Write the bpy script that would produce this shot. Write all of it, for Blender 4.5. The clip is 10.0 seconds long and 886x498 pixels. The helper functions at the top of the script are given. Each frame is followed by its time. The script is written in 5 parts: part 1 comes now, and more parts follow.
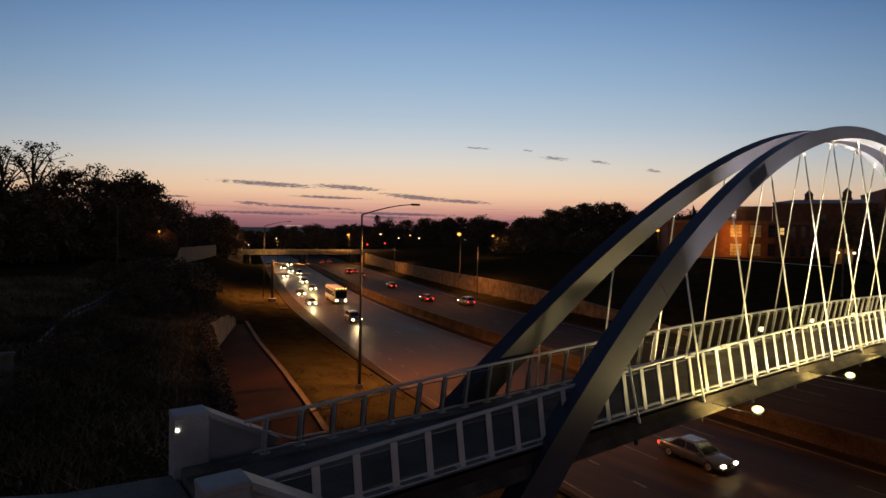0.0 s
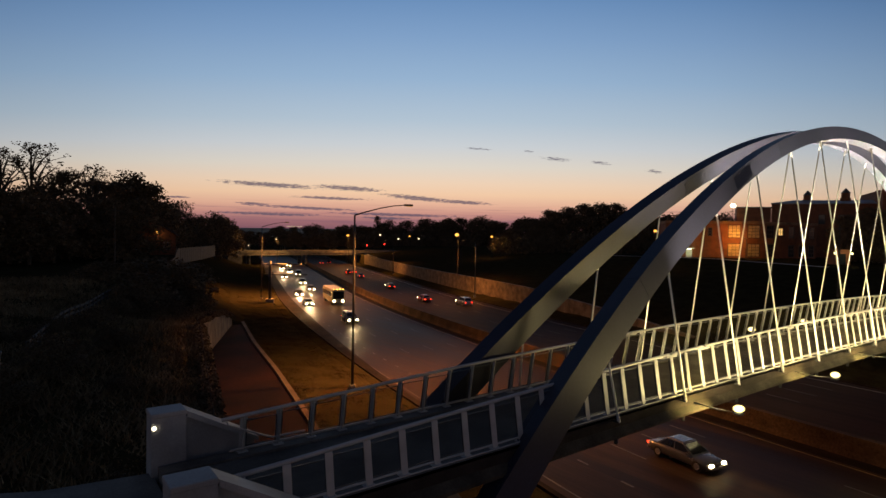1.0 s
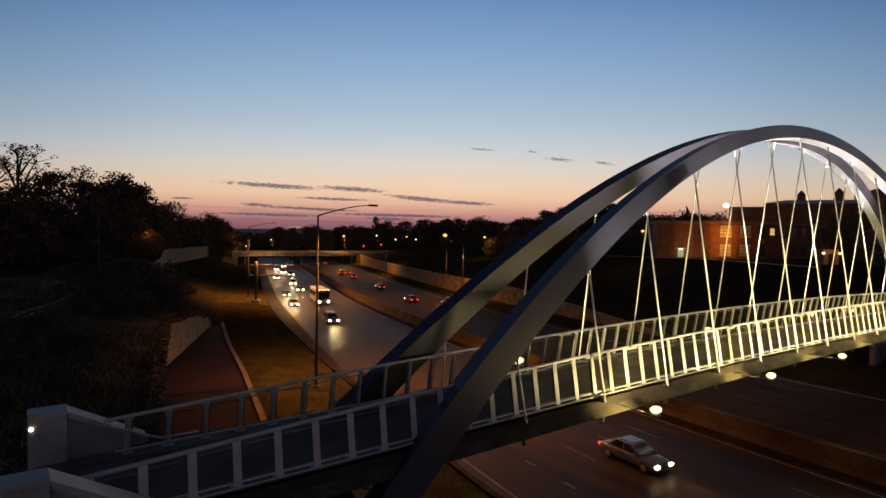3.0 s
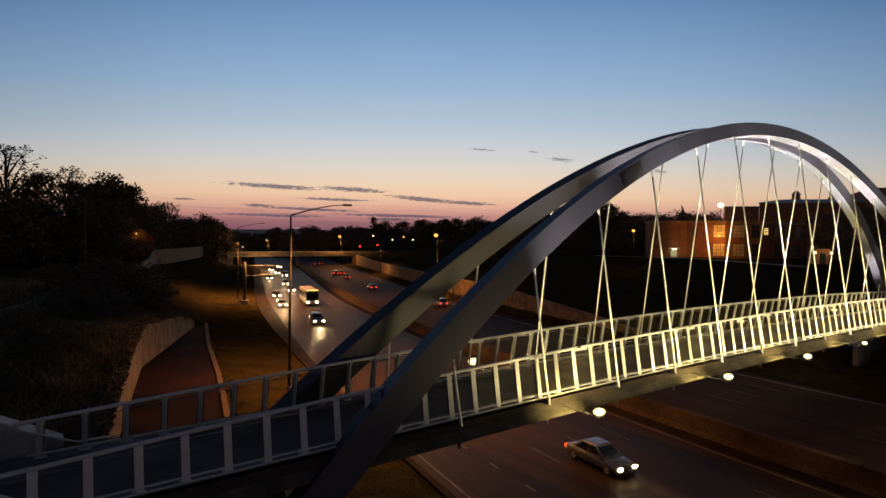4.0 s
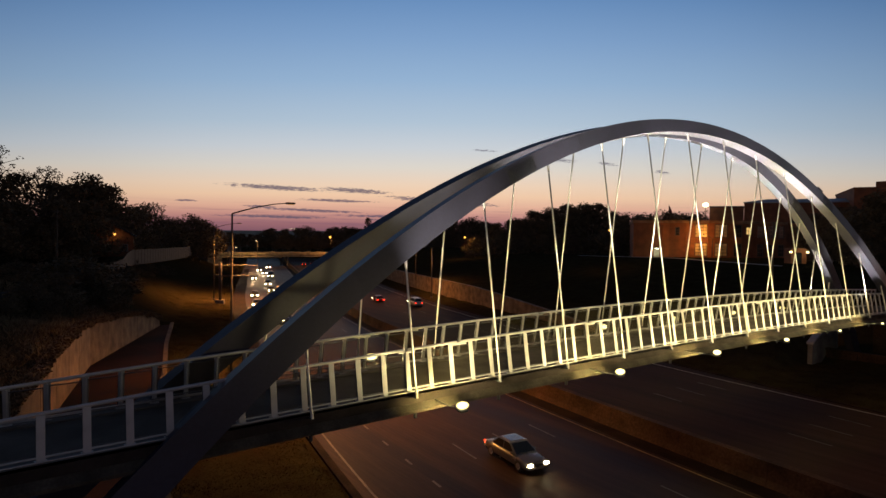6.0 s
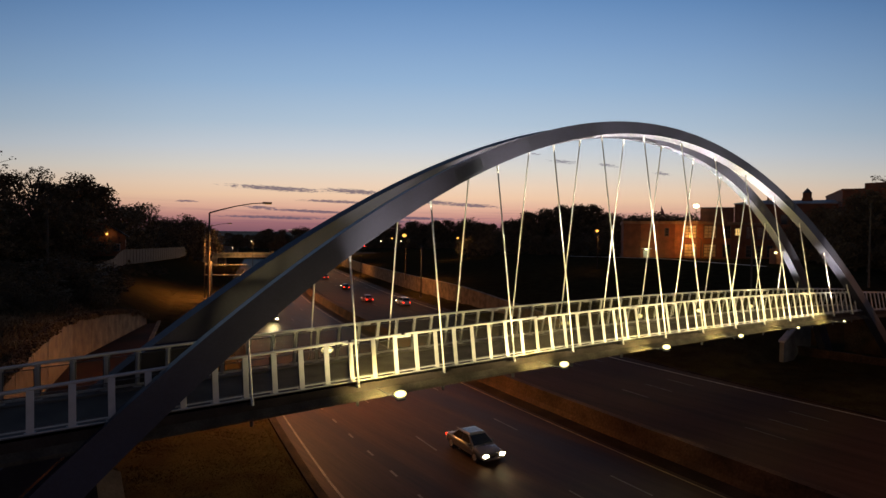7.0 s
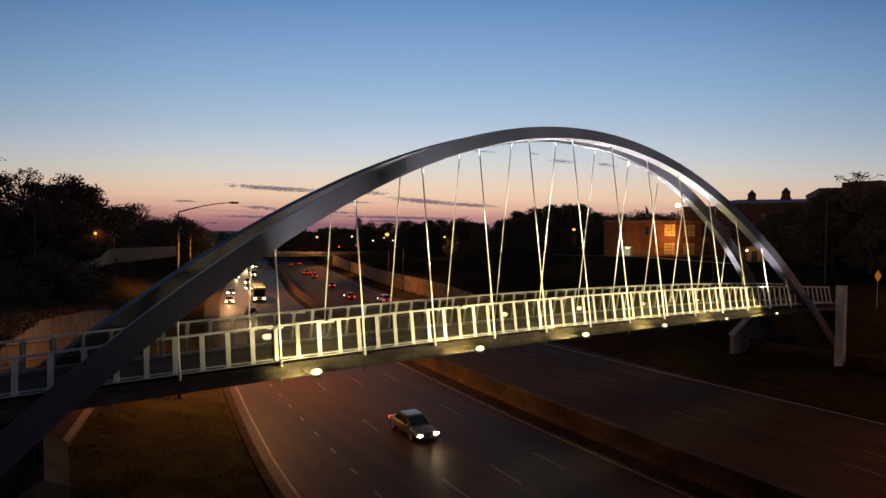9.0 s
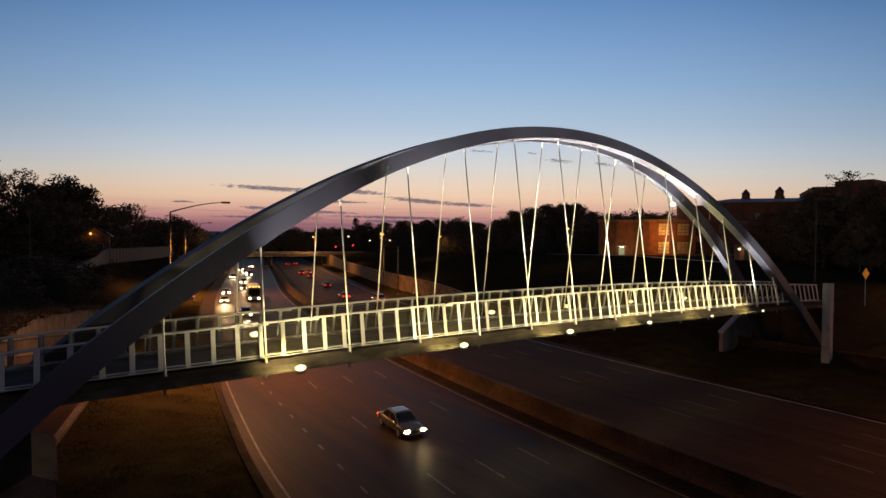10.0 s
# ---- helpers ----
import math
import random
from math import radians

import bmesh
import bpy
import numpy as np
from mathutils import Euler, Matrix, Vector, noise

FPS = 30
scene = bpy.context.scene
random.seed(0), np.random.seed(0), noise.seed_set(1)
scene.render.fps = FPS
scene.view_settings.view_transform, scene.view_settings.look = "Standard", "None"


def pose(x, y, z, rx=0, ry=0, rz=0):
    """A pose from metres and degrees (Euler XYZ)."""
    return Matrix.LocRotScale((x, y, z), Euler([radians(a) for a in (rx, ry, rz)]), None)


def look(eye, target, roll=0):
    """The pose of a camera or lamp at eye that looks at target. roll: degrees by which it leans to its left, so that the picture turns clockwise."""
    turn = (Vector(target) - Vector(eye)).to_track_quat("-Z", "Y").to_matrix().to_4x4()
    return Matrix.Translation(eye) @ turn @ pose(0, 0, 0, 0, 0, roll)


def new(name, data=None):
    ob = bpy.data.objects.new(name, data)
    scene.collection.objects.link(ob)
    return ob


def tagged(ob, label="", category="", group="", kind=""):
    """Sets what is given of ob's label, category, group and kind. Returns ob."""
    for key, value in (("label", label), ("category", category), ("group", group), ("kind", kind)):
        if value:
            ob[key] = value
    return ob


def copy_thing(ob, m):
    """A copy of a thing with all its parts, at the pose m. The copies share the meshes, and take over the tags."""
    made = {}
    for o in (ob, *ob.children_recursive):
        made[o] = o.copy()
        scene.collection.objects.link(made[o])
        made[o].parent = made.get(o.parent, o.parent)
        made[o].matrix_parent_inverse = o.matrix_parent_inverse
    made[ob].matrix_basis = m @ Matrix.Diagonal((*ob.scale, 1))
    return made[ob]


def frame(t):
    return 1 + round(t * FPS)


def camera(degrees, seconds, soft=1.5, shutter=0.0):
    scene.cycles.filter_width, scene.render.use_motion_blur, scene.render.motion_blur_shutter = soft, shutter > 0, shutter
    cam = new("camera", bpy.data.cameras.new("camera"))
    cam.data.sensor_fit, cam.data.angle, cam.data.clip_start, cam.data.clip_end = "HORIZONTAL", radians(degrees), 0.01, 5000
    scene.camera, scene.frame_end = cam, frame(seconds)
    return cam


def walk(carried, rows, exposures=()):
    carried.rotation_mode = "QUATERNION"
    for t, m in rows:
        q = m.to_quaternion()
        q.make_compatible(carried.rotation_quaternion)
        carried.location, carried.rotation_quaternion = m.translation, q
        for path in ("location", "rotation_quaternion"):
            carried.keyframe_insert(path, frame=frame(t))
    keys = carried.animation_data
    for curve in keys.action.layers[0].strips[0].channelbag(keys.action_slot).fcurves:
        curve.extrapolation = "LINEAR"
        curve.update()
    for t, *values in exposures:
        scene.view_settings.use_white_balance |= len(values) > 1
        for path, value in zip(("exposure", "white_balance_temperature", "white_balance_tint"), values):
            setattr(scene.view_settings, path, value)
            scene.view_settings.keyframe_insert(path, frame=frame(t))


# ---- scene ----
# ---------------------------------------------------------------- camera
cam = camera(75.37, 10.0, soft=1.5)
ROWS = [
    (0.0, -14.081, -12.591, 7.164, -36.758, -1.371, -1.050),
    (0.5, -13.912, -12.792, 7.128, -36.701, -1.320, -1.033),
    (1.0, -13.533, -13.145, 7.152, -36.655, -1.299, -1.034),
    (1.5, -12.979, -13.598, 7.198, -36.603, -1.311, -0.995),
    (2.0, -12.303, -14.078, 7.198, -36.531, -1.312, -1.009),
    (2.5, -11.522, -14.658, 7.188, -36.416, -1.271, -0.989),
    (4.0, -8.265, -16.291, 7.161, -36.188, -1.214, -0.850),
    (4.5, -7.200, -17.075, 7.180, -36.150, -1.194, -0.784),
    (5.0, -6.048, -17.878, 7.132, -36.068, -1.171, -0.781),
    (5.5, -4.858, -18.652, 7.052, -36.013, -1.167, -0.747),
    (7.0, -2.480, -22.081, 6.818, -35.968, -1.007, -0.874),
    (7.5, -2.005, -23.425, 6.752, -35.943, -1.017, -0.847),
    (8.0, -1.574, -24.661, 6.673, -35.968, -0.973, -0.837),
    (8.5, -1.252, -25.849, 6.661, -36.045, -0.987, -0.812),
    (9.0, -0.920, -26.969, 6.657, -36.087, -1.033, -0.775),
    (9.5, -0.736, -27.687, 6.608, -36.163, -1.012, -0.759),
    (10.0, -0.581, -27.853, 6.586, -36.291, -1.047, -0.641),
]
walk(cam, [(t, pose(x, y, z, 90 + pitch, roll, yaw)) for t, x, y, z, yaw, pitch, roll in ROWS],
     [(0.0, 0.0, 6740, 10), (2.5, 0.0, 6690, 10), (5.0, 0.0, 6610, 10), (8.0, 0.0, 6380, 10), (10.0, 0.0, 6260, 10)])

# ---------------------------------------------------------------- sky
def nodes_of(tree):
    tree.nodes.clear()
    return tree.nodes, tree.links


world = bpy.data.worlds.new("dusk_sky")
scene.world = world
world.use_nodes = True
N, L = nodes_of(world.node_tree)
coord = N.new("ShaderNodeTexCoord")
sep = N.new("ShaderNodeSeparateXYZ")
L.new(coord.outputs["Generated"], sep.inputs[0])


def sky_math(op, a, b=None):
    n = N.new("ShaderNodeMath")
    n.operation = op
    for i, v in enumerate((a, b)):
        if v is None:
            continue
        if isinstance(v, (int, float)):
            n.inputs[i].default_value = v
        else:
            L.new(v, n.inputs[i])
    return n.outputs[0]


# the afterglow stands highest over the sunset's bearing and sinks away from it
toward = N.new("ShaderNodeVectorMath")
toward.operation = "DOT_PRODUCT"
toward.inputs[1].default_value = (0.588, 0.809, 0.0)
L.new(coord.outputs["Generated"], toward.inputs[0])
rise = sky_math("DIVIDE", sep.outputs["Z"], sky_math("MAXIMUM", toward.outputs["Value"], 0.4))
level = sky_math("SQRT", sky_math("MAXIMUM", sky_math("SUBTRACT", 1.0, sky_math("MULTIPLY", sep.outputs["Z"], sep.outputs["Z"])), 0.05))
band = N.new("ShaderNodeMapRange")
band.inputs["From Min"].default_value, band.inputs["From Max"].default_value = -0.02, 0.62
L.new(rise, band.inputs["Value"])
ramp = N.new("ShaderNodeValToRGB")
L.new(band.outputs["Result"], ramp.inputs["Fac"])


def lin(r, g, b):
    return tuple((c / 255 / 12.92) if c < 11 else ((c / 255 + 0.055) / 1.055) ** 2.4 for c in (r, g, b)) + (1.0,)


SKY = [
    (-0.02, (96, 68, 86)), (0.0, (112, 77, 93)), (0.0227, (157, 107, 113)), (0.0374, (198, 143, 133)), (0.052, (224, 174, 151)), (0.072, (238, 200, 168)), (0.0916, (235, 208, 183)),
    (0.121, (219, 212, 202)), (0.156, (199, 206, 213)), (0.2, (175, 194, 212)), (0.272, (147, 177, 209)), (0.345, (125, 159, 200)), (0.417, (102, 140, 187)), (0.5, (68, 96, 138)), (0.62, (44, 60, 88)),
]
ramp.color_ramp.elements.remove(ramp.color_ramp.elements[1])
for i, (s, c) in enumerate(SKY):
    at = (s + 0.02) / 0.64
    e = ramp.color_ramp.elements[0] if i == 0 else ramp.color_ramp.elements.new(at)
    e.position, e.color = at, lin(*c)
around = N.new("ShaderNodeMapRange")
around.inputs["From Min"].default_value, around.inputs["From Max"].default_value = -1, 1
L.new(sky_math("DIVIDE", toward.outputs["Value"], level), around.inputs["Value"])
fade = N.new("ShaderNodeValToRGB")
fade.color_ramp.elements[0].color = (1.0, 0.74, 0.62, 1)
fade.color_ramp.elements[1].color = (1.03, 1.03, 1.03, 1)
fade.color_ramp.elements.new(0.5).color = (0.72, 0.58, 0.53, 1)
for at, c in ((0.8, 0.62), (0.896, 0.78), (0.9285, 0.86), (0.955, 0.94)):
    fade.color_ramp.elements.new(at).color = (c, c, c, 1)
L.new(around.outputs["Result"], fade.inputs["Fac"])
shade_mix = N.new("ShaderNodeMixRGB")
shade_mix.blend_type = "MULTIPLY"
shade_mix.inputs["Fac"].default_value = 1
L.new(ramp.outputs["Color"], shade_mix.inputs["Color1"]), L.new(fade.outputs["Color"], shade_mix.inputs["Color2"])
# bearing, height, half length, half thickness and slope of the thin evening clouds
CLOUDS = [
    (0.3454, 0.0798, 0.0775, 0.0044, -0.029),
    (0.4750, 0.0787, 0.0568, 0.0044, -0.043),
    (0.4454, 0.0610, 0.0598, 0.0027, -0.013),
    (0.5973, 0.0645, 0.0648, 0.0044, -0.078),
    (0.6719, 0.0591, 0.0497, 0.0035, -0.048),
    (0.3189, 0.0475, 0.0243, 0.0027, -0.028),
    (0.4020, 0.0434, 0.0866, 0.0027, -0.025),
    (0.8306, 0.1335, 0.0277, 0.0040, -0.100),
    (0.9040, 0.1263, 0.0182, 0.0031, -0.154),
    (0.9900, 0.1106, 0.0153, 0.0035, -0.150),
    (0.6985, 0.1504, 0.0269, 0.0022, -0.048),
    (0.7860, 0.1464, 0.0106, 0.0022, -0.100),
    (0.5592, 0.0353, 0.1072, 0.0027, -0.009),
    (0.3432, 0.0318, 0.0888, 0.0027, -0.006),
    (0.5391, 0.0291, 0.0428, 0.0027, -0.004),
    (0.2065, 0.0539, 0.0156, 0.0018, 0.014),
]


bearing = sky_math("ARCTAN2", sep.outputs["X"], sep.outputs["Y"])
flat = N.new("ShaderNodeCombineXYZ")
L.new(sky_math("MULTIPLY", bearing, 110.0), flat.inputs["X"]), L.new(sky_math("MULTIPLY", sep.outputs["Z"], 620.0), flat.inputs["Y"])
ragged = N.new("ShaderNodeTexNoise")
ragged.inputs["Scale"].default_value, ragged.inputs["Detail"].default_value, ragged.inputs["Roughness"].default_value = 1.0, 8, 0.7
L.new(flat.outputs[0], ragged.inputs["Vector"])
cover = None
for az, el, wa, we, tilt in CLOUDS:
    da = sky_math("SUBTRACT", bearing, az)
    de = sky_math("SUBTRACT", sky_math("SUBTRACT", sep.outputs["Z"], el), sky_math("MULTIPLY", da, tilt))
    qa, qe = sky_math("DIVIDE", da, wa * 1.05), sky_math("DIVIDE", de, we * 0.95)
    m = sky_math("SUBTRACT", 1.0, sky_math("ADD", sky_math("MULTIPLY", qa, qa), sky_math("MULTIPLY", qe, qe)))
    m = sky_math("MAXIMUM", sky_math("SUBTRACT", m, 0.4 if el > 0.1 else 0.0), -4.0)
    cover = m if cover is None else sky_math("MAXIMUM", cover, m)
edge = N.new("ShaderNodeMapRange")
edge.interpolation_type = "SMOOTHSTEP"
edge.inputs["From Min"].default_value, edge.inputs["From Max"].default_value = -0.1, 0.75
edge.inputs["To Max"].default_value = 0.82
L.new(sky_math("ADD", cover, sky_math("MULTIPLY", sky_math("SUBTRACT", ragged.outputs["Fac"], 0.5), 5.5)), edge.inputs["Value"])
# faint purple layers that lie low over the sunset
layers = N.new("ShaderNodeCombineXYZ")
L.new(sky_math("MULTIPLY", bearing, 7.0), layers.inputs["X"]), L.new(sky_math("MULTIPLY", sep.outputs["Z"], 210.0), layers.inputs["Y"])
strata = N.new("ShaderNodeTexNoise")
strata.inputs["Scale"].default_value, strata.inputs["Detail"].default_value, strata.inputs["Roughness"].default_value = 1.0, 4, 0.55
L.new(layers.outputs[0], strata.inputs["Vector"])
streak = N.new("ShaderNodeMapRange")
streak.interpolation_type = "SMOOTHSTEP"
streak.inputs["From Min"].default_value, streak.inputs["From Max"].default_value = 0.48, 0.68
L.new(strata.outputs["Fac"], streak.inputs["Value"])
low = N.new("ShaderNodeMapRange")
low.interpolation_type = "SMOOTHSTEP"
low.inputs["From Min"].default_value, low.inputs["From Max"].default_value = 0.062, 0.03
low.inputs["To Max"].default_value = 0.5
L.new(sep.outputs["Z"], low.inputs["Value"])
dusk = N.new("ShaderNodeMixRGB")
dusk.inputs["Color2"].default_value = lin(128, 92, 108)
L.new(sky_math("MULTIPLY", streak.outputs["Result"], low.outputs["Result"]), dusk.inputs["Fac"]), L.new(shade_mix.outputs["Color"], dusk.inputs["Color1"])
veil = N.new("ShaderNodeMixRGB")
veil.inputs["Color2"].default_value = lin(88, 82, 102)
L.new(edge.outputs["Result"], veil.inputs["Fac"]), L.new(dusk.outputs["Color"], veil.inputs["Color1"])
back = N.new("ShaderNodeBackground")
back.inputs["Strength"].default_value = 0.99
L.new(veil.outputs["Color"], back.inputs["Color"])
out = N.new("ShaderNodeOutputWorld")
L.new(back.outputs[0], out.inputs[0])


# ---------------------------------------------------------------- materials
def material(name, color, rough=0.7, metal=0.0, var=0.25, scale=1.0, fine=12.0, bump=0.15, stretch=(1, 1, 1), tint=None, spec=0.5):
    """A surface with broad stains, fine grain and a little relief. color: base; tint: the colour of the stains or
    painted shadow.
    """
    m = bpy.data.materials.new(name)
    m.use_nodes = True
    n, l = nodes_of(m.node_tree)
    tc = n.new("ShaderNodeTexCoord")
    mp = n.new("ShaderNodeMapping")
    mp.inputs["Scale"].default_value = stretch
    l.new(tc.outputs["Object"], mp.inputs["Vector"])
    big, small = n.new("ShaderNodeTexNoise"), n.new("ShaderNodeTexNoise")
    big.inputs["Scale"].default_value, big.inputs["Detail"].default_value = scale, 6
    small.inputs["Scale"].default_value, small.inputs["Detail"].default_value = fine, 4
    l.new(mp.outputs[0], big.inputs["Vector"]), l.new(mp.outputs[0], small.inputs["Vector"])
    dark = tint or tuple(c * (1 - var) for c in color)
    light = tuple(min(1, c * (1 + var)) for c in color)
    r = n.new("ShaderNodeValToRGB")
    r.color_ramp.elements[0].position, r.color_ramp.elements[1].position = 0.35, 0.68
    r.color_ramp.elements[0].color, r.color_ramp.elements[1].color = (*dark, 1), (*light, 1)
    l.new(big.outputs["Fac"], r.inputs["Fac"])
    mix = n.new("ShaderNodeMixRGB")
    mix.blend_type = "MULTIPLY"
    mix.inputs["Fac"].default_value = min(1, var * 1.6)
    l.new(r.outputs["Color"], mix.inputs["Color1"]), l.new(small.outputs["Fac"], mix.inputs["Color2"])
    gain = n.new("ShaderNodeMixRGB")
    gain.blend_type = "MULTIPLY"
    gain.inputs["Fac"].default_value = 1
    gain.inputs["Color2"].default_value = (1 + var * 0.6,) * 3 + (1,)
    l.new(mix.outputs[0], gain.inputs["Color1"])
    b = n.new("ShaderNodeBsdfPrincipled")
    l.new(gain.outputs[0], b.inputs["Base Color"])
    b.inputs["Metallic"].default_value = metal
    b.inputs["Specular IOR Level"].default_value = spec
    rr = n.new("ShaderNodeMapRange")
    rr.inputs["To Min"].default_value, rr.inputs["To Max"].default_value = max(0.03, rough - 0.12), min(1, rough + 0.12)
    l.new(big.outputs["Fac"], rr.inputs["Value"]), l.new(rr.outputs["Result"], b.inputs["Roughness"])
    if bump:
        bp = n.new("ShaderNodeBump")
        bp.inputs["Strength"].default_value, bp.inputs["Distance"].default_value = bump, 0.02
        l.new(small.outputs["Fac"], bp.inputs["Height"]), l.new(bp.outputs[0], b.inputs["Normal"])
    o = n.new("ShaderNodeOutputMaterial")
    l.new(b.outputs[0], o.inputs["Surface"])
    return m


def glow(name, color, strength):
    m = bpy.data.materials.new(name)
    m.use_nodes = True
    n, l = nodes_of(m.node_tree)
    e = n.new("ShaderNodeEmission")
    e.inputs["Color"].default_value, e.inputs["Strength"].default_value = (*color, 1), strength
    o = n.new("ShaderNodeOutputMaterial")
    l.new(e.outputs[0], o.inputs["Surface"])
    return m


STEEL = material("painted_arch_steel", (0.035, 0.033, 0.055), 0.48, 0.1, 0.25, 0.35, 9, 0.06, tint=(0.027, 0.027, 0.041), spec=0.36)
RAIL = material("galvanised_rail", (0.46, 0.45, 0.44), 0.5, 0.1, 0.12, 2.0, 30, 0.05)
ROD = material("hanger_rod", (0.84, 0.82, 0.72), 0.5, 0.0, 0.06, 2, 20, 0.03)
CONCRETE = material("deck_concrete", (0.17, 0.16, 0.145), 0.85, 0, 0.38, 0.6, 14, 0.3, spec=0.2)
PALE = material("pillar_concrete", (0.36, 0.35, 0.345), 0.8, 0, 0.2, 0.8, 16, 0.2)
ASPHALT = material("worn_asphalt", (0.035, 0.0215, 0.0155), 0.68, 0, 0.45, 0.7, 9, 0.14, stretch=(1, 0.035, 1), spec=0.025)
POLISHED = material("polished_asphalt", (0.035, 0.0215, 0.015), 0.54, 0, 0.45, 0.8, 9, 0.12, stretch=(1, 0.035, 1), spec=0.045)
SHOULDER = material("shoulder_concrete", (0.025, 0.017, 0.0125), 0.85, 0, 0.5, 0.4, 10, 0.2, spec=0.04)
KERB = material("kerb_concrete", (0.12, 0.092, 0.07), 0.85, 0, 0.35, 0.7, 10, 0.2, spec=0.1)
EDGEPAINT = material("edge_line_paint", (0.34, 0.29, 0.25), 0.7, 0, 0.25, 1.2, 12, 0.05)
PAINT = material("road_paint", (0.085, 0.07, 0.055), 0.7, 0, 0.5, 1.2, 12, 0.05)
GRASS = material("dry_grass", (0.031, 0.027, 0.013), 0.95, 0, 0.5, 0.55, 9, 0.6, tint=(0.033, 0.025, 0.013), spec=0.0)
FASCIA = material("dark_fascia", (0.045, 0.036, 0.032), 0.85, 0.0, 0.3, 1.0, 12, 0.08, spec=0.05)
# the near-black tint paints blotches of shadow into the path's colour
BRICKPATH = material("shadow_blotched_path", (0.027, 0.0115, 0.0085), 0.9, 0, 0.55, 0.16, 7, 0.3, tint=(0.007, 0.0045, 0.004), spec=0.06)
# darker tint holds both stains and shrub shadow painted into the wall colour
WALLC = material("retaining_wall_concrete", (0.215, 0.16, 0.1), 0.9, 0, 0.35, 0.8, 9, 0.25, tint=(0.12, 0.085, 0.052))
LEAF = material("dark_foliage", (0.15, 0.11, 0.065), 0.85, 0, 0.45, 0.5, 8, 0, spec=0.15)
# bank growth lightened in its colour to make up for missing light there
LIFTED_WEEDS = material("brightened_weeds", (0.25, 0.185, 0.105), 0.95, 0, 0.45, 0.2, 5, 0, spec=0.03)
BARK = material("bark", (0.09, 0.07, 0.05), 0.9, 0, 0.4, 2, 15, 0.3)
BRICK = material("red_brick", (0.22, 0.08, 0.034), 0.85, 0, 0.25, 0.5, 8, 0.2)
POLE = material("lamp_pole_steel", (0.042, 0.039, 0.036), 0.6, 0.2, 0.25, 1.5, 12, 0.05)
DARKMETAL = material("dark_metal", (0.05, 0.05, 0.055), 0.5, 0.4, 0.2, 2, 12, 0.05)
FLOOD = glow("flood_lens", (1.0, 0.88, 0.45), 8)
# see-through glow for the glare round the flood lenses, not a part of the lamp
GLARE = glow("lens_glare", (1.0, 0.82, 0.3), 2.2)
SODIUM = glow("sodium_bulb", (1.0, 0.42, 0.07), 2.2)


# ---------------------------------------------------------------- mesh helpers
def link(name, bm, mat=None, parent=None, label="", smooth=False):
    me = bpy.data.meshes.new(name)
    bm.normal_update()
    bm.to_mesh(me)
    bm.free()
    if mat:
        me.materials.append(mat)
    if smooth:
        me.polygons.foreach_set("use_smooth", [True] * len(me.polygons))
    ob = new(name, me)
    if parent:
        ob.parent = parent
    if label:
        ob["label"] = label
    return ob


def part(name, bm, mat, parent, label="", smooth=False):
    return link(name, bm, mat, parent, label, smooth)


def thing(name, label, category, group="", kind="", at=(0, 0, 0), rz=0):
    ob = new(name)
    ob.empty_display_size = 0.3
    ob.matrix_basis = pose(*at, 0, 0, rz)
    return tagged(ob, label, category, group, kind)


def box(bm, x0, y0, z0, x1, y1, z1, bevel=0.0):
    r = bmesh.ops.create_cube(bm, size=1, matrix=Matrix.Translation(((x0 + x1) / 2, (y0 + y1) / 2, (z0 + z1) / 2)) @ Matrix.Diagonal((x1 - x0, y1 - y0, z1 - z0, 1)))
    if bevel:
        es = {e for v in r["verts"] for e in v.link_edges}
        bmesh.ops.bevel(bm, geom=list(es), offset=bevel, segments=1, affect="EDGES")
    return bm


def boxes(*rows, bevel=0.0):
    bm = bmesh.new()
    for r in rows:
        box(bm, *r, bevel=bevel)
    return bm


def tube(bm, pts, radii, seg=8, caps=True):
    """A round bar along the points."""
    rings = []
    for i, p in enumerate(pts):
        a, b = Vector(pts[max(0, i - 1)]), Vector(pts[min(len(pts) - 1, i + 1)])
        d = (b - a).normalized()
        s = d.cross(Vector((0, 0, 1)) if abs(d.z) < 0.95 else Vector((1, 0, 0))).normalized()
        u = s.cross(d)
        r = radii[i] if isinstance(radii, (list, tuple)) else radii
        rings.append([bm.verts.new(Vector(p) + r * (math.cos(k * math.tau / seg) * s + math.sin(k * math.tau / seg) * u)) for k in range(seg)])
    for a, b in zip(rings, rings[1:]):
        for k in range(seg):
            bm.faces.new((a[k], a[(k + 1) % seg], b[(k + 1) % seg], b[k]))
    if caps:
        bm.faces.new(rings[0][::-1]), bm.faces.new(rings[-1])
    return bm


def sweep(bm, sections, close=True):
    """Skin over a row of closed sections (lists of points)."""
    rings = [[bm.verts.new(p) for p in s] for s in sections]
    n = len(rings[0])
    for a, b in zip(rings, rings[1:]):
        for k in range(n):
            bm.faces.new((a[k], a[(k + 1) % n], b[(k + 1) % n], b[k]))
    if close:
        bm.faces.new(rings[0][::-1]), bm.faces.new(rings[-1])
    bmesh.ops.recalc_face_normals(bm, faces=bm.faces)
    return bm


# ---------------------------------------------------------------- the plan
S = 4.57          # hanger spacing
W = 5.22          # between the two hanger lines
ARCH_W = 5.62     # across the two arches, from hanger plane to hanger plane
MID = 7.5 * S
ROAD = -7.2


def road_x(y):
    """The left edge line of the motorway."""
    y = max(-90, min(y, 600))
    if y > 130:
        return 38.71 + 0.325 * (y - 130)
    return 10.5 + 0.1 * y + 0.0009 * y * y


def deck_z(x):
    return 0.724 * (1 - ((x - MID) / MID) ** 2)


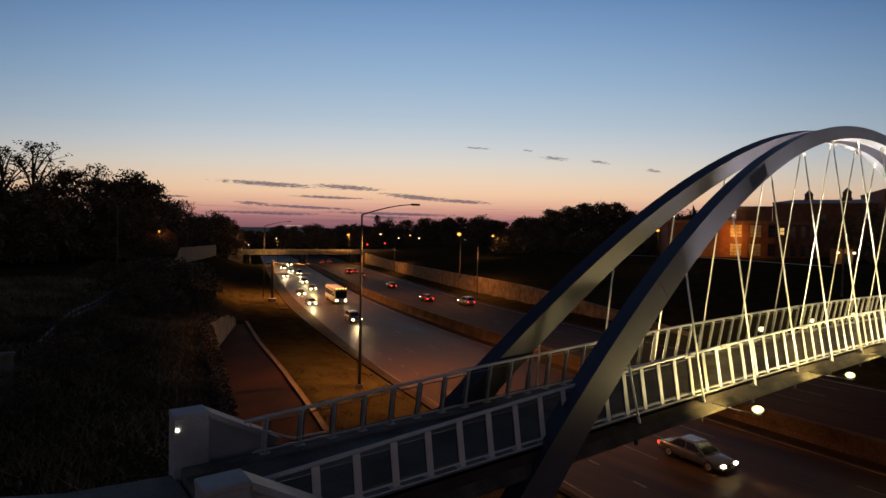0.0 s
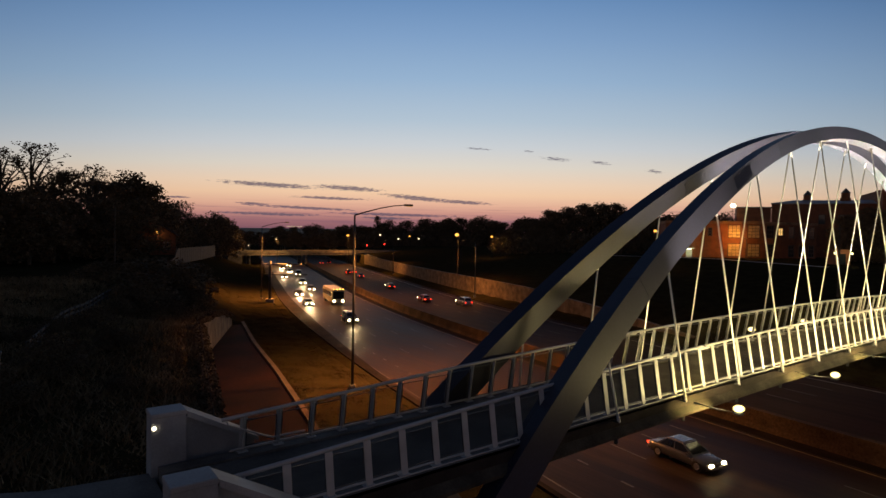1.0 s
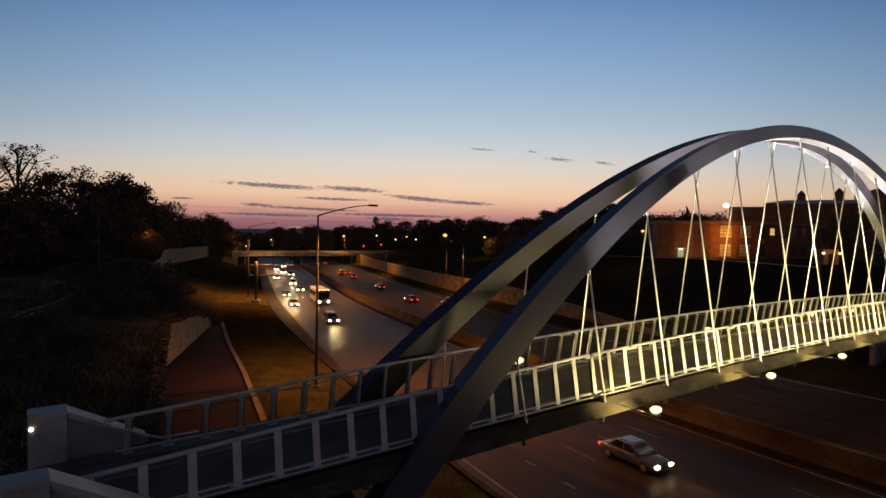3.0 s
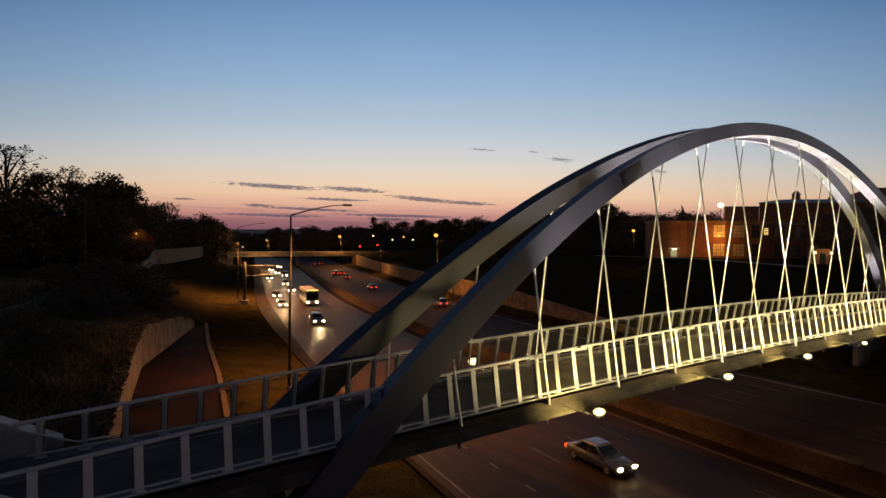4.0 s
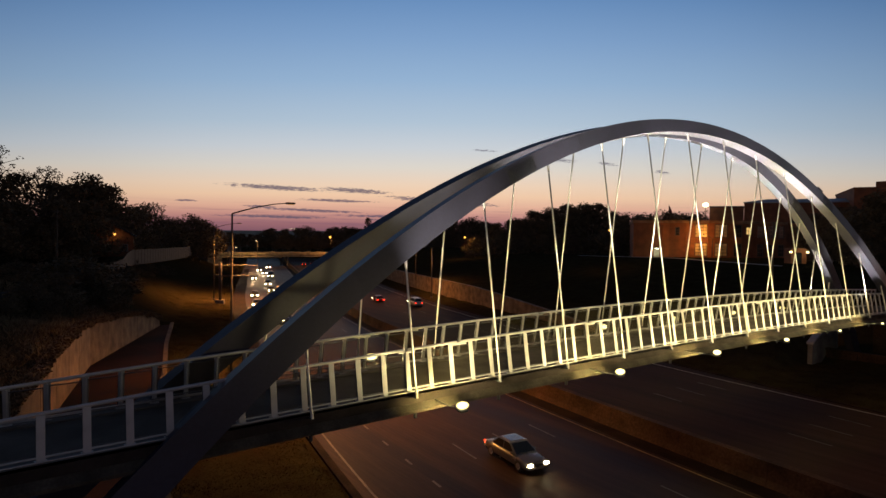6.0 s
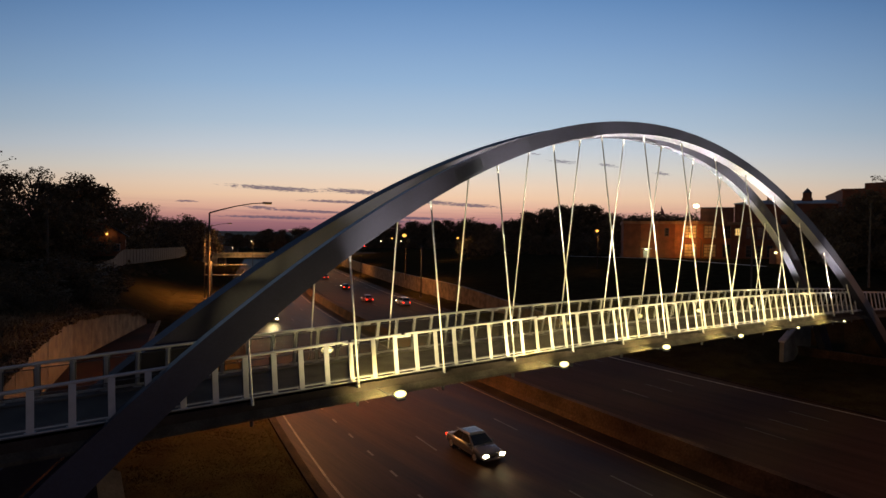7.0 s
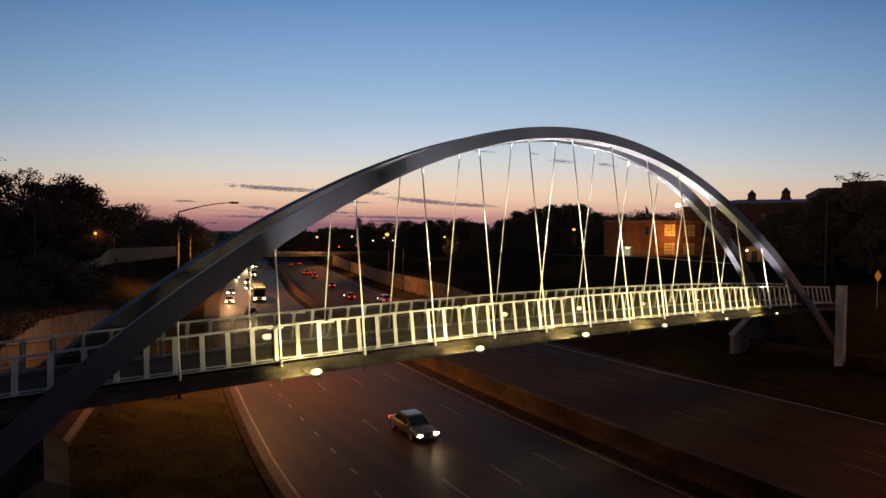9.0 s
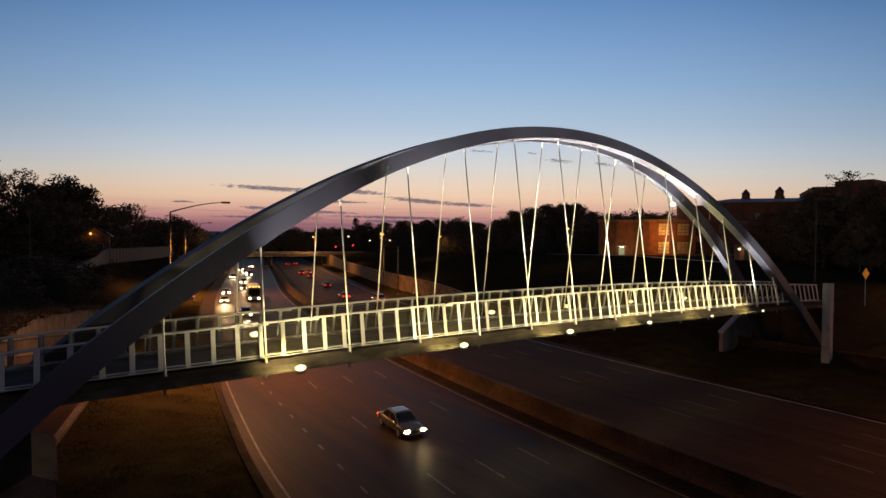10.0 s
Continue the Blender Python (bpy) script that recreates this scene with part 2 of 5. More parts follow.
def base_z(x):
    """Top of the kerbs that carry the railings: a flatter camber than the rail tops."""
    return steps([(-14, 0.24), (-7, 0.30), (-2, 0.38), (3, 0.45), (8, 0.52), (14, 0.59), (20, 0.63), (26, 0.64), (32, 0.61), (40, 0.55), (48, 0.45), (54, 0.36), (60, 0.24), (66, 0.08), (72, -0.14), (79, -0.45)], x)


def rail_z(x):
    """Height of the top rails' axis."""
    return deck_z(x) + lerp(1.79, 1.9, (x + 8) / 9)


def arch_z(x):
    return 14.203 - 0.269 * (x / S - 7.5) ** 2


def arch_y(z):
    return 0.573 + (z - 2.79) * 0.1262


def lerp(a, b, f):
    return a + (b - a) * max(0.0, min(1.0, f))


def steps(rows, v):
    """Straight runs between (v, value) rows."""
    if v <= rows[0][0]:
        return rows[0][1]
    for (a, p), (b, q) in zip(rows, rows[1:]):
        if v <= b:
            return lerp(p, q, (v - a) / (b - a))
    return rows[-1][1]


WALL_LINE = [(-60, -24), (5, -8), (22, -4.5), (48.3, 1.05), (73, 11.7)]     # y, x of the retaining wall by the path


def wall_x(y):
    return steps(WALL_LINE, y)


def wall_top(y):
    return steps([(-60, -4.5), (5, -3.6), (22, -2.8), (32, -2.1), (42, -1.85), (48.3, -2.3), (58, -2.95), (68, -4.1), (73, -5.4)], y)


def ground_z(x, y):
    u = x - road_x(y)
    if u < -1.2:
        verge = steps([(-9.2, -6.55), (-1.2, -7.12)], u)
        wx = wall_x(y)
        hill_far = steps([(-60, 0.3), (40, 0.6), (100, 1.0), (200, 1.6), (400, 0.5)], y)
        if y < 73:
            d = wx - x
            if d > 0:
                return lerp(wall_top(y) - 0.25, hill_far + 0.6 * noise.noise((x * 0.05, y * 0.05, 0)), d / 16)
            return verge
        return lerp(verge, hill_far, (-u - 9) / (22 + max(0, y - 150) * 0.02)) if u < -9 else verge
    if u > 43.6:
        d = u - 48.6
        if y < 14:
            flat_part = lerp(-7.15, -6.95, (u - 43.6) / 10) if x < 72 else -5.75
            rise = lerp(flat_part, 0.6, (x - 78) / 16)
            if y < 10:
                return rise
        low = lerp(-7.15, -6.6, (u - 43.6) / 5)
        if d < 0:
            return low
        top = steps([(-80, -6.6), (28, -6.6), (45, -5.1), (70, -3.4), (150, -3.5), (230, -2.4)], y)
        return lerp(top, steps([(-60, 1.0), (60, 2.6), (180, 1.0), (400, 0)], y), d / 45)
    return ROAD - 0.04


# ---------------------------------------------------------------- ground
def bank_x(y):
    """Foot of the hillside: along the wall, then along the verge."""
    return wall_x(y) if y < 73 else road_x(y) - 10.1


def ground():
    bm = bmesh.new()
    ys = sorted({-300, -200, -130, 5, 22, 32, 42, 48.3, 58, 68, 72.9, 73.1, *(-90 + 3 * i for i in range(60)), *(90 + 8 * i for i in range(31)), 370, 450, 600, 900, 1500, 3000})
    left = [-900, -500, -300, -200, -140, -110, -90, -75, -62, -50, -42, -35, -29, -24, -20, -16.5, -14, -11.5, -9, -7, -5, -3.5, -2, -1, -0.3]
    offs = [-1.2, -1.15, 10, 21, 32, 43.5, 43.6, 45, 47, 48.5, 48.7] + [50 + 2 * i for i in range(12)] + [74 + 4 * i for i in range(18)] + [150, 180, 220, 300, 420, 700, 1200, 2500]
    rows = []
    for y in ys:
        b, r = bank_x(y), road_x(y)
        xs = [b + o for o in left] + [lerp(b + 0.06, r - 1.3, f) for f in (0, 0.2, 0.4, 0.55, 0.7, 0.85, 1)] + [r + o for o in offs]
        rows.append([bm.verts.new((x, y, ground_z(x, y))) for x in xs])
    for a, b in zip(rows, rows[1:]):
        for i in range(len(a) - 1):
            bm.faces.new((a[i], a[i + 1], b[i + 1], b[i]))
    tagged(link("ground", bm, GRASS, smooth=True), "dark dry grass banks beside the sunken motorway", "ground", kind="structure")


ground()


def edge_u(y):
    """Left rim of the paving, from the nominal edge of the motorway."""
    return steps([(-88, -1.2), (7, -0.85), (28, 0.0), (60, 0.7), (110, 0.9), (200, 0.5)], y)


def right_u(y):
    """Edge line of the departing carriageway."""
    return steps([(-60, 43.3), (-8, 43.2), (7, 42.3), (26, 41.5), (60, 41.4)], y)


def ribbon(name, u0, u1, z, mat, y0, y1, step, label, category, thick=0.05, kind="structure"):
    bm = bmesh.new()
    n = max(1, round((y1 - y0) / step))
    secs = []
    for i in range(n + 1):
        y = y0 + (y1 - y0) * i / n
        a, b = (road_x(y) + (u(y) if callable(u) else u) for u in (u0, u1))
        secs.append([(a, y, z - thick), (b, y, z - thick), (b, y, z), (a, y, z)])
    sweep(bm, secs)
    ob = link(name, bm, mat)
    return tagged(ob, label, category, kind=kind)


ribbon("road_1", edge_u, 19.2, ROAD, POLISHED, -90, 330, 4, "worn dark asphalt of the oncoming carriageway", "road")
ribbon("road_2", 24.2, 43.6, ROAD, ASPHALT, -90, 330, 4, "worn dark asphalt of the departing carriageway", "road")


# ---------------------------------------------------------------- bridge
def arch(name, side):
    """A leaning steel box arch, its underside on the hanger tops. side 0: near line, 1: far line."""
    ob = thing(name, "tall leaning steel box arch painted blue grey", "arch", "pair of leaning arches")
    lean = math.atan(0.1262)
    out_dir = Vector((0, math.cos(lean), -math.sin(lean)))
    secs = []
    n = 72
    x0, x1 = MID - 8.9 * S, MID + 8.9 * S
    for i in range(n + 1):
        x = x0 + (x1 - x0) * i / n
        z = arch_z(x)
        slope = -0.538 * (x / S - 7.5) / S
        tangent = Vector((1, slope * math.sin(lean), slope * math.cos(lean))).normalized()
        up = tangent.cross(out_dir).normalized()
        if up.z < 0:
            up = -up
        c = Vector((x, arch_y(z), z))
        far = abs(x - MID) / (8.9 * S)
        depth, half = 0.805 + 0.575 * far ** 2, 0.365 + 0.021 * far
        ring = [c - half * out_dir, c + half * out_dir, c + half * out_dir + depth * up, c - half * out_dir + depth * up]
        if side:
            ring = [Vector((p.x, ARCH_W - p.y, p.z)) for p in ring]
        secs.append(ring)
    for a in range(0, n, 12):
        run = [[Vector(p) for p in ring] for ring in secs[a:a + 13]]
        part("arch_segment", sweep(bmesh.new(), run), STEEL, ob)
        if a:
            c = sum(secs[a], Vector()) / 4
            t = (sum(secs[a + 1], Vector()) - sum(secs[a - 1], Vector())).normalized() * 0.06
            part("splice_band", sweep(bmesh.new(), [[c + (p - c) * 1.012 + d for p in secs[a]] for d in (-t, t)]), STEEL, ob)
    # louvred vents in the side face
    for a in (19, 51):
        r0, r1 = secs[a], secs[a + 2]
        face = [(r0[0], r0[3], r1[0], r1[3]), (r0[1], r0[2], r1[1], r1[2])][side]
        for j in range(9):
            f = 0.15 + 0.08 * j
            p, q = face[0].lerp(face[1], f), face[2].lerp(face[3], f)
            part("vent_slat", tube(bmesh.new(), [p.lerp(q, 0.1), p.lerp(q, 0.9)], 0.012, 4), STEEL, ob)
    return ob


arch("arch", 0)
arch("arch", 1)

DECK0, DECK1 = -10.2, 78.6


def lamp(name, kind, at, energy, color, size=0.15, spot=None, target=None, blend=0.6):
    data = bpy.data.lights.new(name, kind)
    data.energy, data.color = energy, color
    if kind == "SPOT":
        data.spot_size, data.spot_blend = radians(spot), blend
    data.shadow_soft_size = size
    ob = new(name, data)
    ob.matrix_basis = look(at, target) if target else Matrix.Translation(at)
    return ob



def pick(seq, i):
    return seq[i % len(seq)]


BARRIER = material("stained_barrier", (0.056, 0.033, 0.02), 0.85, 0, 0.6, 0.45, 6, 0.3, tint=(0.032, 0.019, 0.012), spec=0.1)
WALK = material("walkway_concrete", (0.14, 0.125, 0.11), 0.9, 0, 0.35, 0.5, 10, 0.2, spec=0.15)
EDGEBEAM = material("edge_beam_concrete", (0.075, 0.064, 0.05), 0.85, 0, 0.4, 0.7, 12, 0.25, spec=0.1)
KERBTOP = material("kerb_top_concrete", (0.17, 0.155, 0.14), 0.85, 0, 0.35, 0.8, 14, 0.25, spec=0.2)


def deck():
    """Deck slab, kerbs, hanger brackets and drain stubs."""
    ob = thing("bridge_deck", "long cambered concrete deck of the footbridge hung from hangers", "bridge deck")

    def run(name, ring, mat, label=""):
        secs = []
        for i in range(61):
            x = DECK0 + (DECK1 - DECK0) * i / 60
            secs.append([(x, y, base_z(x) + z) for y, z in ring])
        return part(name, sweep(bmesh.new(), secs), mat, ob, label)
    run("deck_slab", [(0.24, -0.1), (0.24, -0.62), (1.0, -0.84), (W - 1.0, -0.84), (W - 0.24, -0.62), (W - 0.24, -0.1)], CONCRETE)
    for a, b in ((0.18, 0.235), (W - 0.235, W - 0.18)):
        run("fascia", [(a, -0.44), (b, -0.44), (b, -0.004), (a, -0.004)], FASCIA, "dark steel fascia")
    for a, b in ((0.18, 0.78), (W - 0.78, W - 0.18)):
        run("kerb", [(a, -0.1), (b, -0.1), (b, -0.03), (b - 0.03, 0.0), (a, 0.0)], KERBTOP, "worn grey concrete kerb")
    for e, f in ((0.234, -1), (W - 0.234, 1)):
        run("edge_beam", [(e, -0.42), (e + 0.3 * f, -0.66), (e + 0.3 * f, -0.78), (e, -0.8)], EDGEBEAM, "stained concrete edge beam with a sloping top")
    run("walkway", [(0.79, -0.096), (W - 0.79, -0.096), (W - 0.79, -0.07), (0.79, -0.07)], WALK, "worn grey walkway surface")
    plate_me = stub_me = None
    for side in (0, 1):
        for k in range(1, 15):
            x = k * S
            if plate_me is None:
                br = part("hanger_bracket", boxes((-0.07, -0.1, -0.2, 0.07, 0.16, -0.13), (-0.02, -0.1, -0.19, 0.02, 0.1, 0.0), bevel=0.01), DARKMETAL, ob)
                st = part("drain_stub", tube(bmesh.new(), [(0, 0, -1.02), (0, 0, -0.72)], 0.075, 8), DARKMETAL, ob)
                plate_me, stub_me = br.data, st.data
            else:
                br, st = new("hanger_bracket", plate_me), new("drain_stub", stub_me)
                br.parent = st.parent = ob
            br.matrix_basis = pose(x, 0.02 if side == 0 else W - 0.02, base_z(x), 0, 0, 0 if side == 0 else 180)
            st.matrix_basis = pose(x, 0.06 if side == 0 else W - 0.06, base_z(x))


deck()
MESH = material("woven_mesh", (0.05, 0.043, 0.03), 0.9, 0.0, 0.2, 2, 20, 0, spec=0.0)


def see_through(mat, share):
    """Fine woven wire seen from afar: part of the surface lets the view through."""
    n, l = mat.node_tree.nodes, mat.node_tree.links
    b = next(q for q in n if q.type in ("BSDF_PRINCIPLED", "EMISSION"))
    o = next(q for q in n if q.type == "OUTPUT_MATERIAL")
    t = n.new("ShaderNodeBsdfTransparent")
    m = n.new("ShaderNodeMixShader")
    m.inputs[0].default_value = share
    l.new(b.outputs[0], m.inputs[1]), l.new(t.outputs[0], m.inputs[2]), l.new(m.outputs[0], o.inputs["Surface"])


see_through(MESH, 0.82)
see_through(GLARE, 0.4)


def railing(side):
    ob = thing("railing", "grey metal bridge railing with dark mesh panels, leaning inwards", "railing", "pair of bridge railings")
    slant = 9.5 if side == 0 else -9.5
    lift = 0.0 if side == 0 else 0.06

    def y_at(h):
        y = 0.40 + h * math.tan(math.radians(9.5))
        return y if side == 0 else W - y

    def top_at(x):
        return (x, y_at(rail_z(x) - base_z(x)), rail_z(x) + lift)
    step = S / 4
    n0, n1 = (-8 if side == 0 else -7), 66
    phase = -0.1 if side == 0 else 0.15
    foot_me = None
    for i in range(n0, n1 + 1):
        x = i * step + phase
        tall = (rail_z(x) + lift - base_z(x)) / math.cos(math.radians(9.5)) - 0.05
        base = pose(x, y_at(0), base_z(x), -slant, 0, 0)
        bm = boxes((-0.11, -0.055, 0, 0.11, -0.03, tall), (-0.02, -0.029, 0.02, 0.02, 0.05, tall - 0.02), bevel=0.006)
        if side:
            bmesh.ops.transform(bm, matrix=pose(0, 0, 0, 0, 0, 180), verts=bm.verts)
        part("post", bm, RAIL, ob).matrix_basis = base
        if foot_me is None:
            f = part("base_plate", boxes((-0.16, -0.12, 0, 0.16, 0.12, 0.025), (-0.12, -0.09, 0.025, -0.08, -0.05, 0.06), (0.08, -0.09, 0.025, 0.12, -0.05, 0.06), (-0.12, 0.05, 0.025, -0.08, 0.09, 0.06), (0.08, 0.05, 0.025, 0.12, 0.09, 0.06)), RAIL, ob)
            foot_me = f.data
        else:
            f = new("base_plate", foot_me)
            f.parent = ob
        f.matrix_basis = pose(x, y_at(0), base_z(x) + 0.002, 0, 0, 0)
        if i < n1:
            drop = base_z(x + step) - base_z(x)
            hi = tall - 0.13
            q = part("mesh_panel", boxes((0.1, -0.006, 0.2, step - 0.1, 0.006, hi)), MESH, ob, "dark woven wire mesh")
            w = part("panel_frame", boxes((0.09, -0.014, 0.17, step - 0.09, 0.014, 0.2), (0.09, -0.014, hi, step - 0.09, 0.014, hi + 0.03), (0.085, -0.014, 0.17, 0.105, 0.014, hi + 0.03), (step - 0.105, -0.014, 0.17, step - 0.085, 0.014, hi + 0.03)), DARKMETAL, ob)
            q.matrix_basis = w.matrix_basis = base @ pose(0, 0, 0, 0, -math.degrees(math.atan2(drop, step)), 0)
    # top rail in lengths that stop short of one another, joined by lower sleeves
    cuts = [n0 * step - 0.55] + [c for c in (9.05, 11.8, 20.7, 29.5, 39.7, 47.2, 55.6, 64.0)] + [n1 * step + 0.3]
    for a, b in zip(cuts, cuts[1:]):
        gap = 0.1 if side == 0 else 0.02
        a, b = a + gap, b - gap
        part("top_rail", tube(bmesh.new(), [top_at(a + (b - a) * k / 10) for k in range(11)], 0.065, 8), RAIL, ob, smooth=True)
    for a in cuts[1:-1]:
        x, y, z = top_at(a)
        part("sleeve", tube(bmesh.new(), [(a + d, y - (0.04 if side == 0 else -0.04), z - 0.07) for d in (-0.4, 0.4)], 0.06, 8), RAIL, ob)
    xs = [n0 * step - 0.2 + ((n1 - n0) * step + 0.4) * k / 60 for k in range(61)]
    part("bottom_rail", tube(bmesh.new(), [(x, y_at(0.1), base_z(x) + 0.12) for x in xs], 0.03, 6), RAIL, ob, smooth=True)
    part("bottom_rail", tube(bmesh.new(), [(x, y_at(0.0) + (-0.13 if side == 0 else 0.13), base_z(x) + 0.03) for x in xs], 0.025, 6), RAIL, ob, smooth=True)
    if side:
        # sloping end rail from the handrail's tip down to the first post
        x = n0 * step - 0.4
        part("end_rail", tube(bmesh.new(), [top_at(x), (x + 0.05, y_at(1.3), rail_z(x) - 0.12), (x + 1.2, y_at(0.4), base_z(x) + 0.42), (x + 1.5, y_at(0.3), base_z(x) + 0.3), (x + 2.6, y_at(0.3), base_z(x) + 0.3)], 0.032, 6), RAIL, ob, smooth=True)


railing(0)
railing(1)


def hangers():
    for side in (0, 1):
        for k in range(1, 15):
            x = k * S
            top = Vector((x, arch_y(arch_z(x)), arch_z(x) + 0.05))
            foot = Vector((x, -0.03, base_z(x) - 0.06))
            if side:
                top.y, foot.y = ARCH_W - top.y, W - foot.y
            ob = thing("hanger", "slender pale steel hanger rod from arch to deck edge", "hanger", "hangers of the bridge")
            d = (top - foot).normalized()
            part("rod", tube(bmesh.new(), [foot, top], 0.042, 8), ROD, ob, smooth=True)
            part("lower_clevis", tube(bmesh.new(), [foot - d * 0.12, foot + d * 0.12, foot + d * 0.3], [0.06, 0.06, 0.04], 8), RAIL, ob)
            part("upper_clevis", tube(bmesh.new(), [top - d * 0.5, top - d * 0.3, top], [0.04, 0.065, 0.065], 8), RAIL, ob)


hangers()


def floodlights():
    for side in (0, 1):
        for k in ((2.23, 4.42, 6.43, 8.42, 10.42, 12.45) if side == 0 else (2.38, 6.55, 8.53, 10.55, 12.67)):
            x = k * S
            yy = -1.75 if side == 0 else W + 1.75
            z = base_z(x) - (0.4 if side == 0 else 0.12)
            s = 1 if side == 0 else -1
            g = 1.25 if side else 1.0 if k < 7 else 0.75 if k < 9 else 0.5
            ob = thing("floodlight", "small bright floodlight on an arm below the deck edge", "floodlight", "floodlights along the deck", at=(x, yy, z))
            # the outer shell is added as a glare halo and casts no shadow
            for what, r, mat, label in (("lens", 0.18, FLOOD, "glowing warm white lens"), ("glass_bowl", 0.235, GLARE, "translucent glowing shell standing in for lens glare")):
                bm = bmesh.new()
                bmesh.ops.create_uvsphere(bm, u_segments=16, v_segments=10, radius=r * g, matrix=Matrix.Translation((0, 0, 0.02 + 0.14 * g)) @ Matrix.Diagonal((1.2, 0.9, 0.62, 1)))
                part(what, bm, mat, ob, label, smooth=True).visible_shadow = what == "lens"
            part("housing", boxes((-0.2, -0.14, -0.1, 0.2, 0.14, 0.0), bevel=0.03), DARKMETAL, ob)
            part("arm", tube(bmesh.new(), [(0, 0.1 * s, -0.04), (0, 0.9 * s, -0.08), (0, 2.0 * s, -0.04)], 0.03, 6), DARKMETAL, ob)
            lamp("up_beam", "SPOT", (x, yy, z + 0.48), 22000 if k < 3 else 85000 if k < 9 else 55000 if k < 12 else 20000, (1.0, 0.93, 0.72), 0.14, 52, (x + (1.5 if k < 3 else 5.0 if k > 12 else 0), W / 2 - 1.2 * s, z + (7 if k > 12 else 11)), blend=1.0)
            lamp("spill", "SPOT", (x, yy + 0.3 * s, z + 0.25), 1000, (1.0, 0.78, 0.27), 0.1, 104, (x - 0.15, yy + 1.8 * s, z + 0.02), blend=0.9)
            for d in (-1, 1):
                if k < 12 or d < 0:
                    lamp("side_beam", "SPOT", (x + 0.1 * d, yy, z + 0.48), (1250 if side == 0 else 400) if k < 3 and d < 0 else 2700, (1.0, 0.8, 0.36), 0.14, 112, (x + 3.2 * d, yy + 1.95 * s, z + (4.2 if k < 3 and d < 0 else 3.0)), blend=1.0)


floodlights()


# ---------------------------------------------------------------- bridge ends
def prism(bm, outline, y0, y1):
    """A plate cut to an outline of (x, z), from y0 to y1."""
    return sweep(bm, [[(x, y0, z) for x, z in outline], [(x, y1, z) for x, z in outline]])


def end_pillar(near):
    ob = thing("end_pillar", "pale concrete end pillar with a sloping coping at the railing", "pillar", "end pillars of the bridge")
    y0, y1 = (-0.5, 0.3) if near else (W - 0.1, W + 0.72)
    x0 = -10.98 if near else -10.37
    z = 1.84 if near else 1.78
    bm = prism(bmesh.new(), [(x0, -0.6), (x0 + 0.95, -0.6), (x0 + 0.95, z - 0.12), (x0, z - 0.12)], y0 + 0.03, y1 - 0.03)
    part("shaft", bm, PALE, ob)
    bm = prism(bmesh.new(), [(x0 - 0.02, z - 0.12), (x0 + 0.97, z - 0.12), (x0 + 0.97, z + 0.02), (x0 - 0.02, z + 0.02)], y0, y1)
    bmesh.ops.bevel(bm, geom=list(bm.edges), offset=0.02, segments=1, affect="EDGES")
    part("cap", bm, PALE, ob)
    bm = prism(bmesh.new(), [(x0 + 0.97, -0.6), (x0 + 3.1, -0.6), (x0 + 3.1, 0.42), (x0 + 0.97, z - 0.2)], y0 + 0.26, y1 - 0.06)
    part("wing", bm, PALE, ob)
    bm = prism(bmesh.new(), [(x0 + 0.97, z - 0.2), (x0 + 3.14, 0.43), (x0 + 3.14, 0.56), (x0 + 0.97, z - 0.02)], y0, y1)
    part("sloping_coping", bm, PALE, ob)
    if not near:
        bm = bmesh.new()
        bmesh.ops.create_cone(bm, cap_ends=True, segments=16, radius1=0.055, radius2=0.055, depth=0.05, matrix=pose(x0 + 0.07, y0 + 0.02, 1.38, 90, 0, 0))
        part("recessed_light", bm, glow("pillar_lens", (1.0, 0.9, 0.62), 6), ob, "small glowing round light")


end_pillar(True)
end_pillar(False)


def tall_pylon():
    ob = thing("end_pylon", "tall slim pale concrete pylon standing at the bridge end", "pylon")
    for z0, z1, g in ((-7.3, -4.2, 0.0), (-4.19, -1.1, 0.012), (-1.09, 2.0, 0.0)):
        part("shaft_block", boxes((70.75 + g, -2.5 + g, z0, 71.65 - g, -1.7 - g, z1), bevel=0.02), PALE, ob)
    part("cap", boxes((70.71, -2.54, 2.004, 71.69, -1.66, 2.1), bevel=0.03), PALE, ob)


tall_pylon()


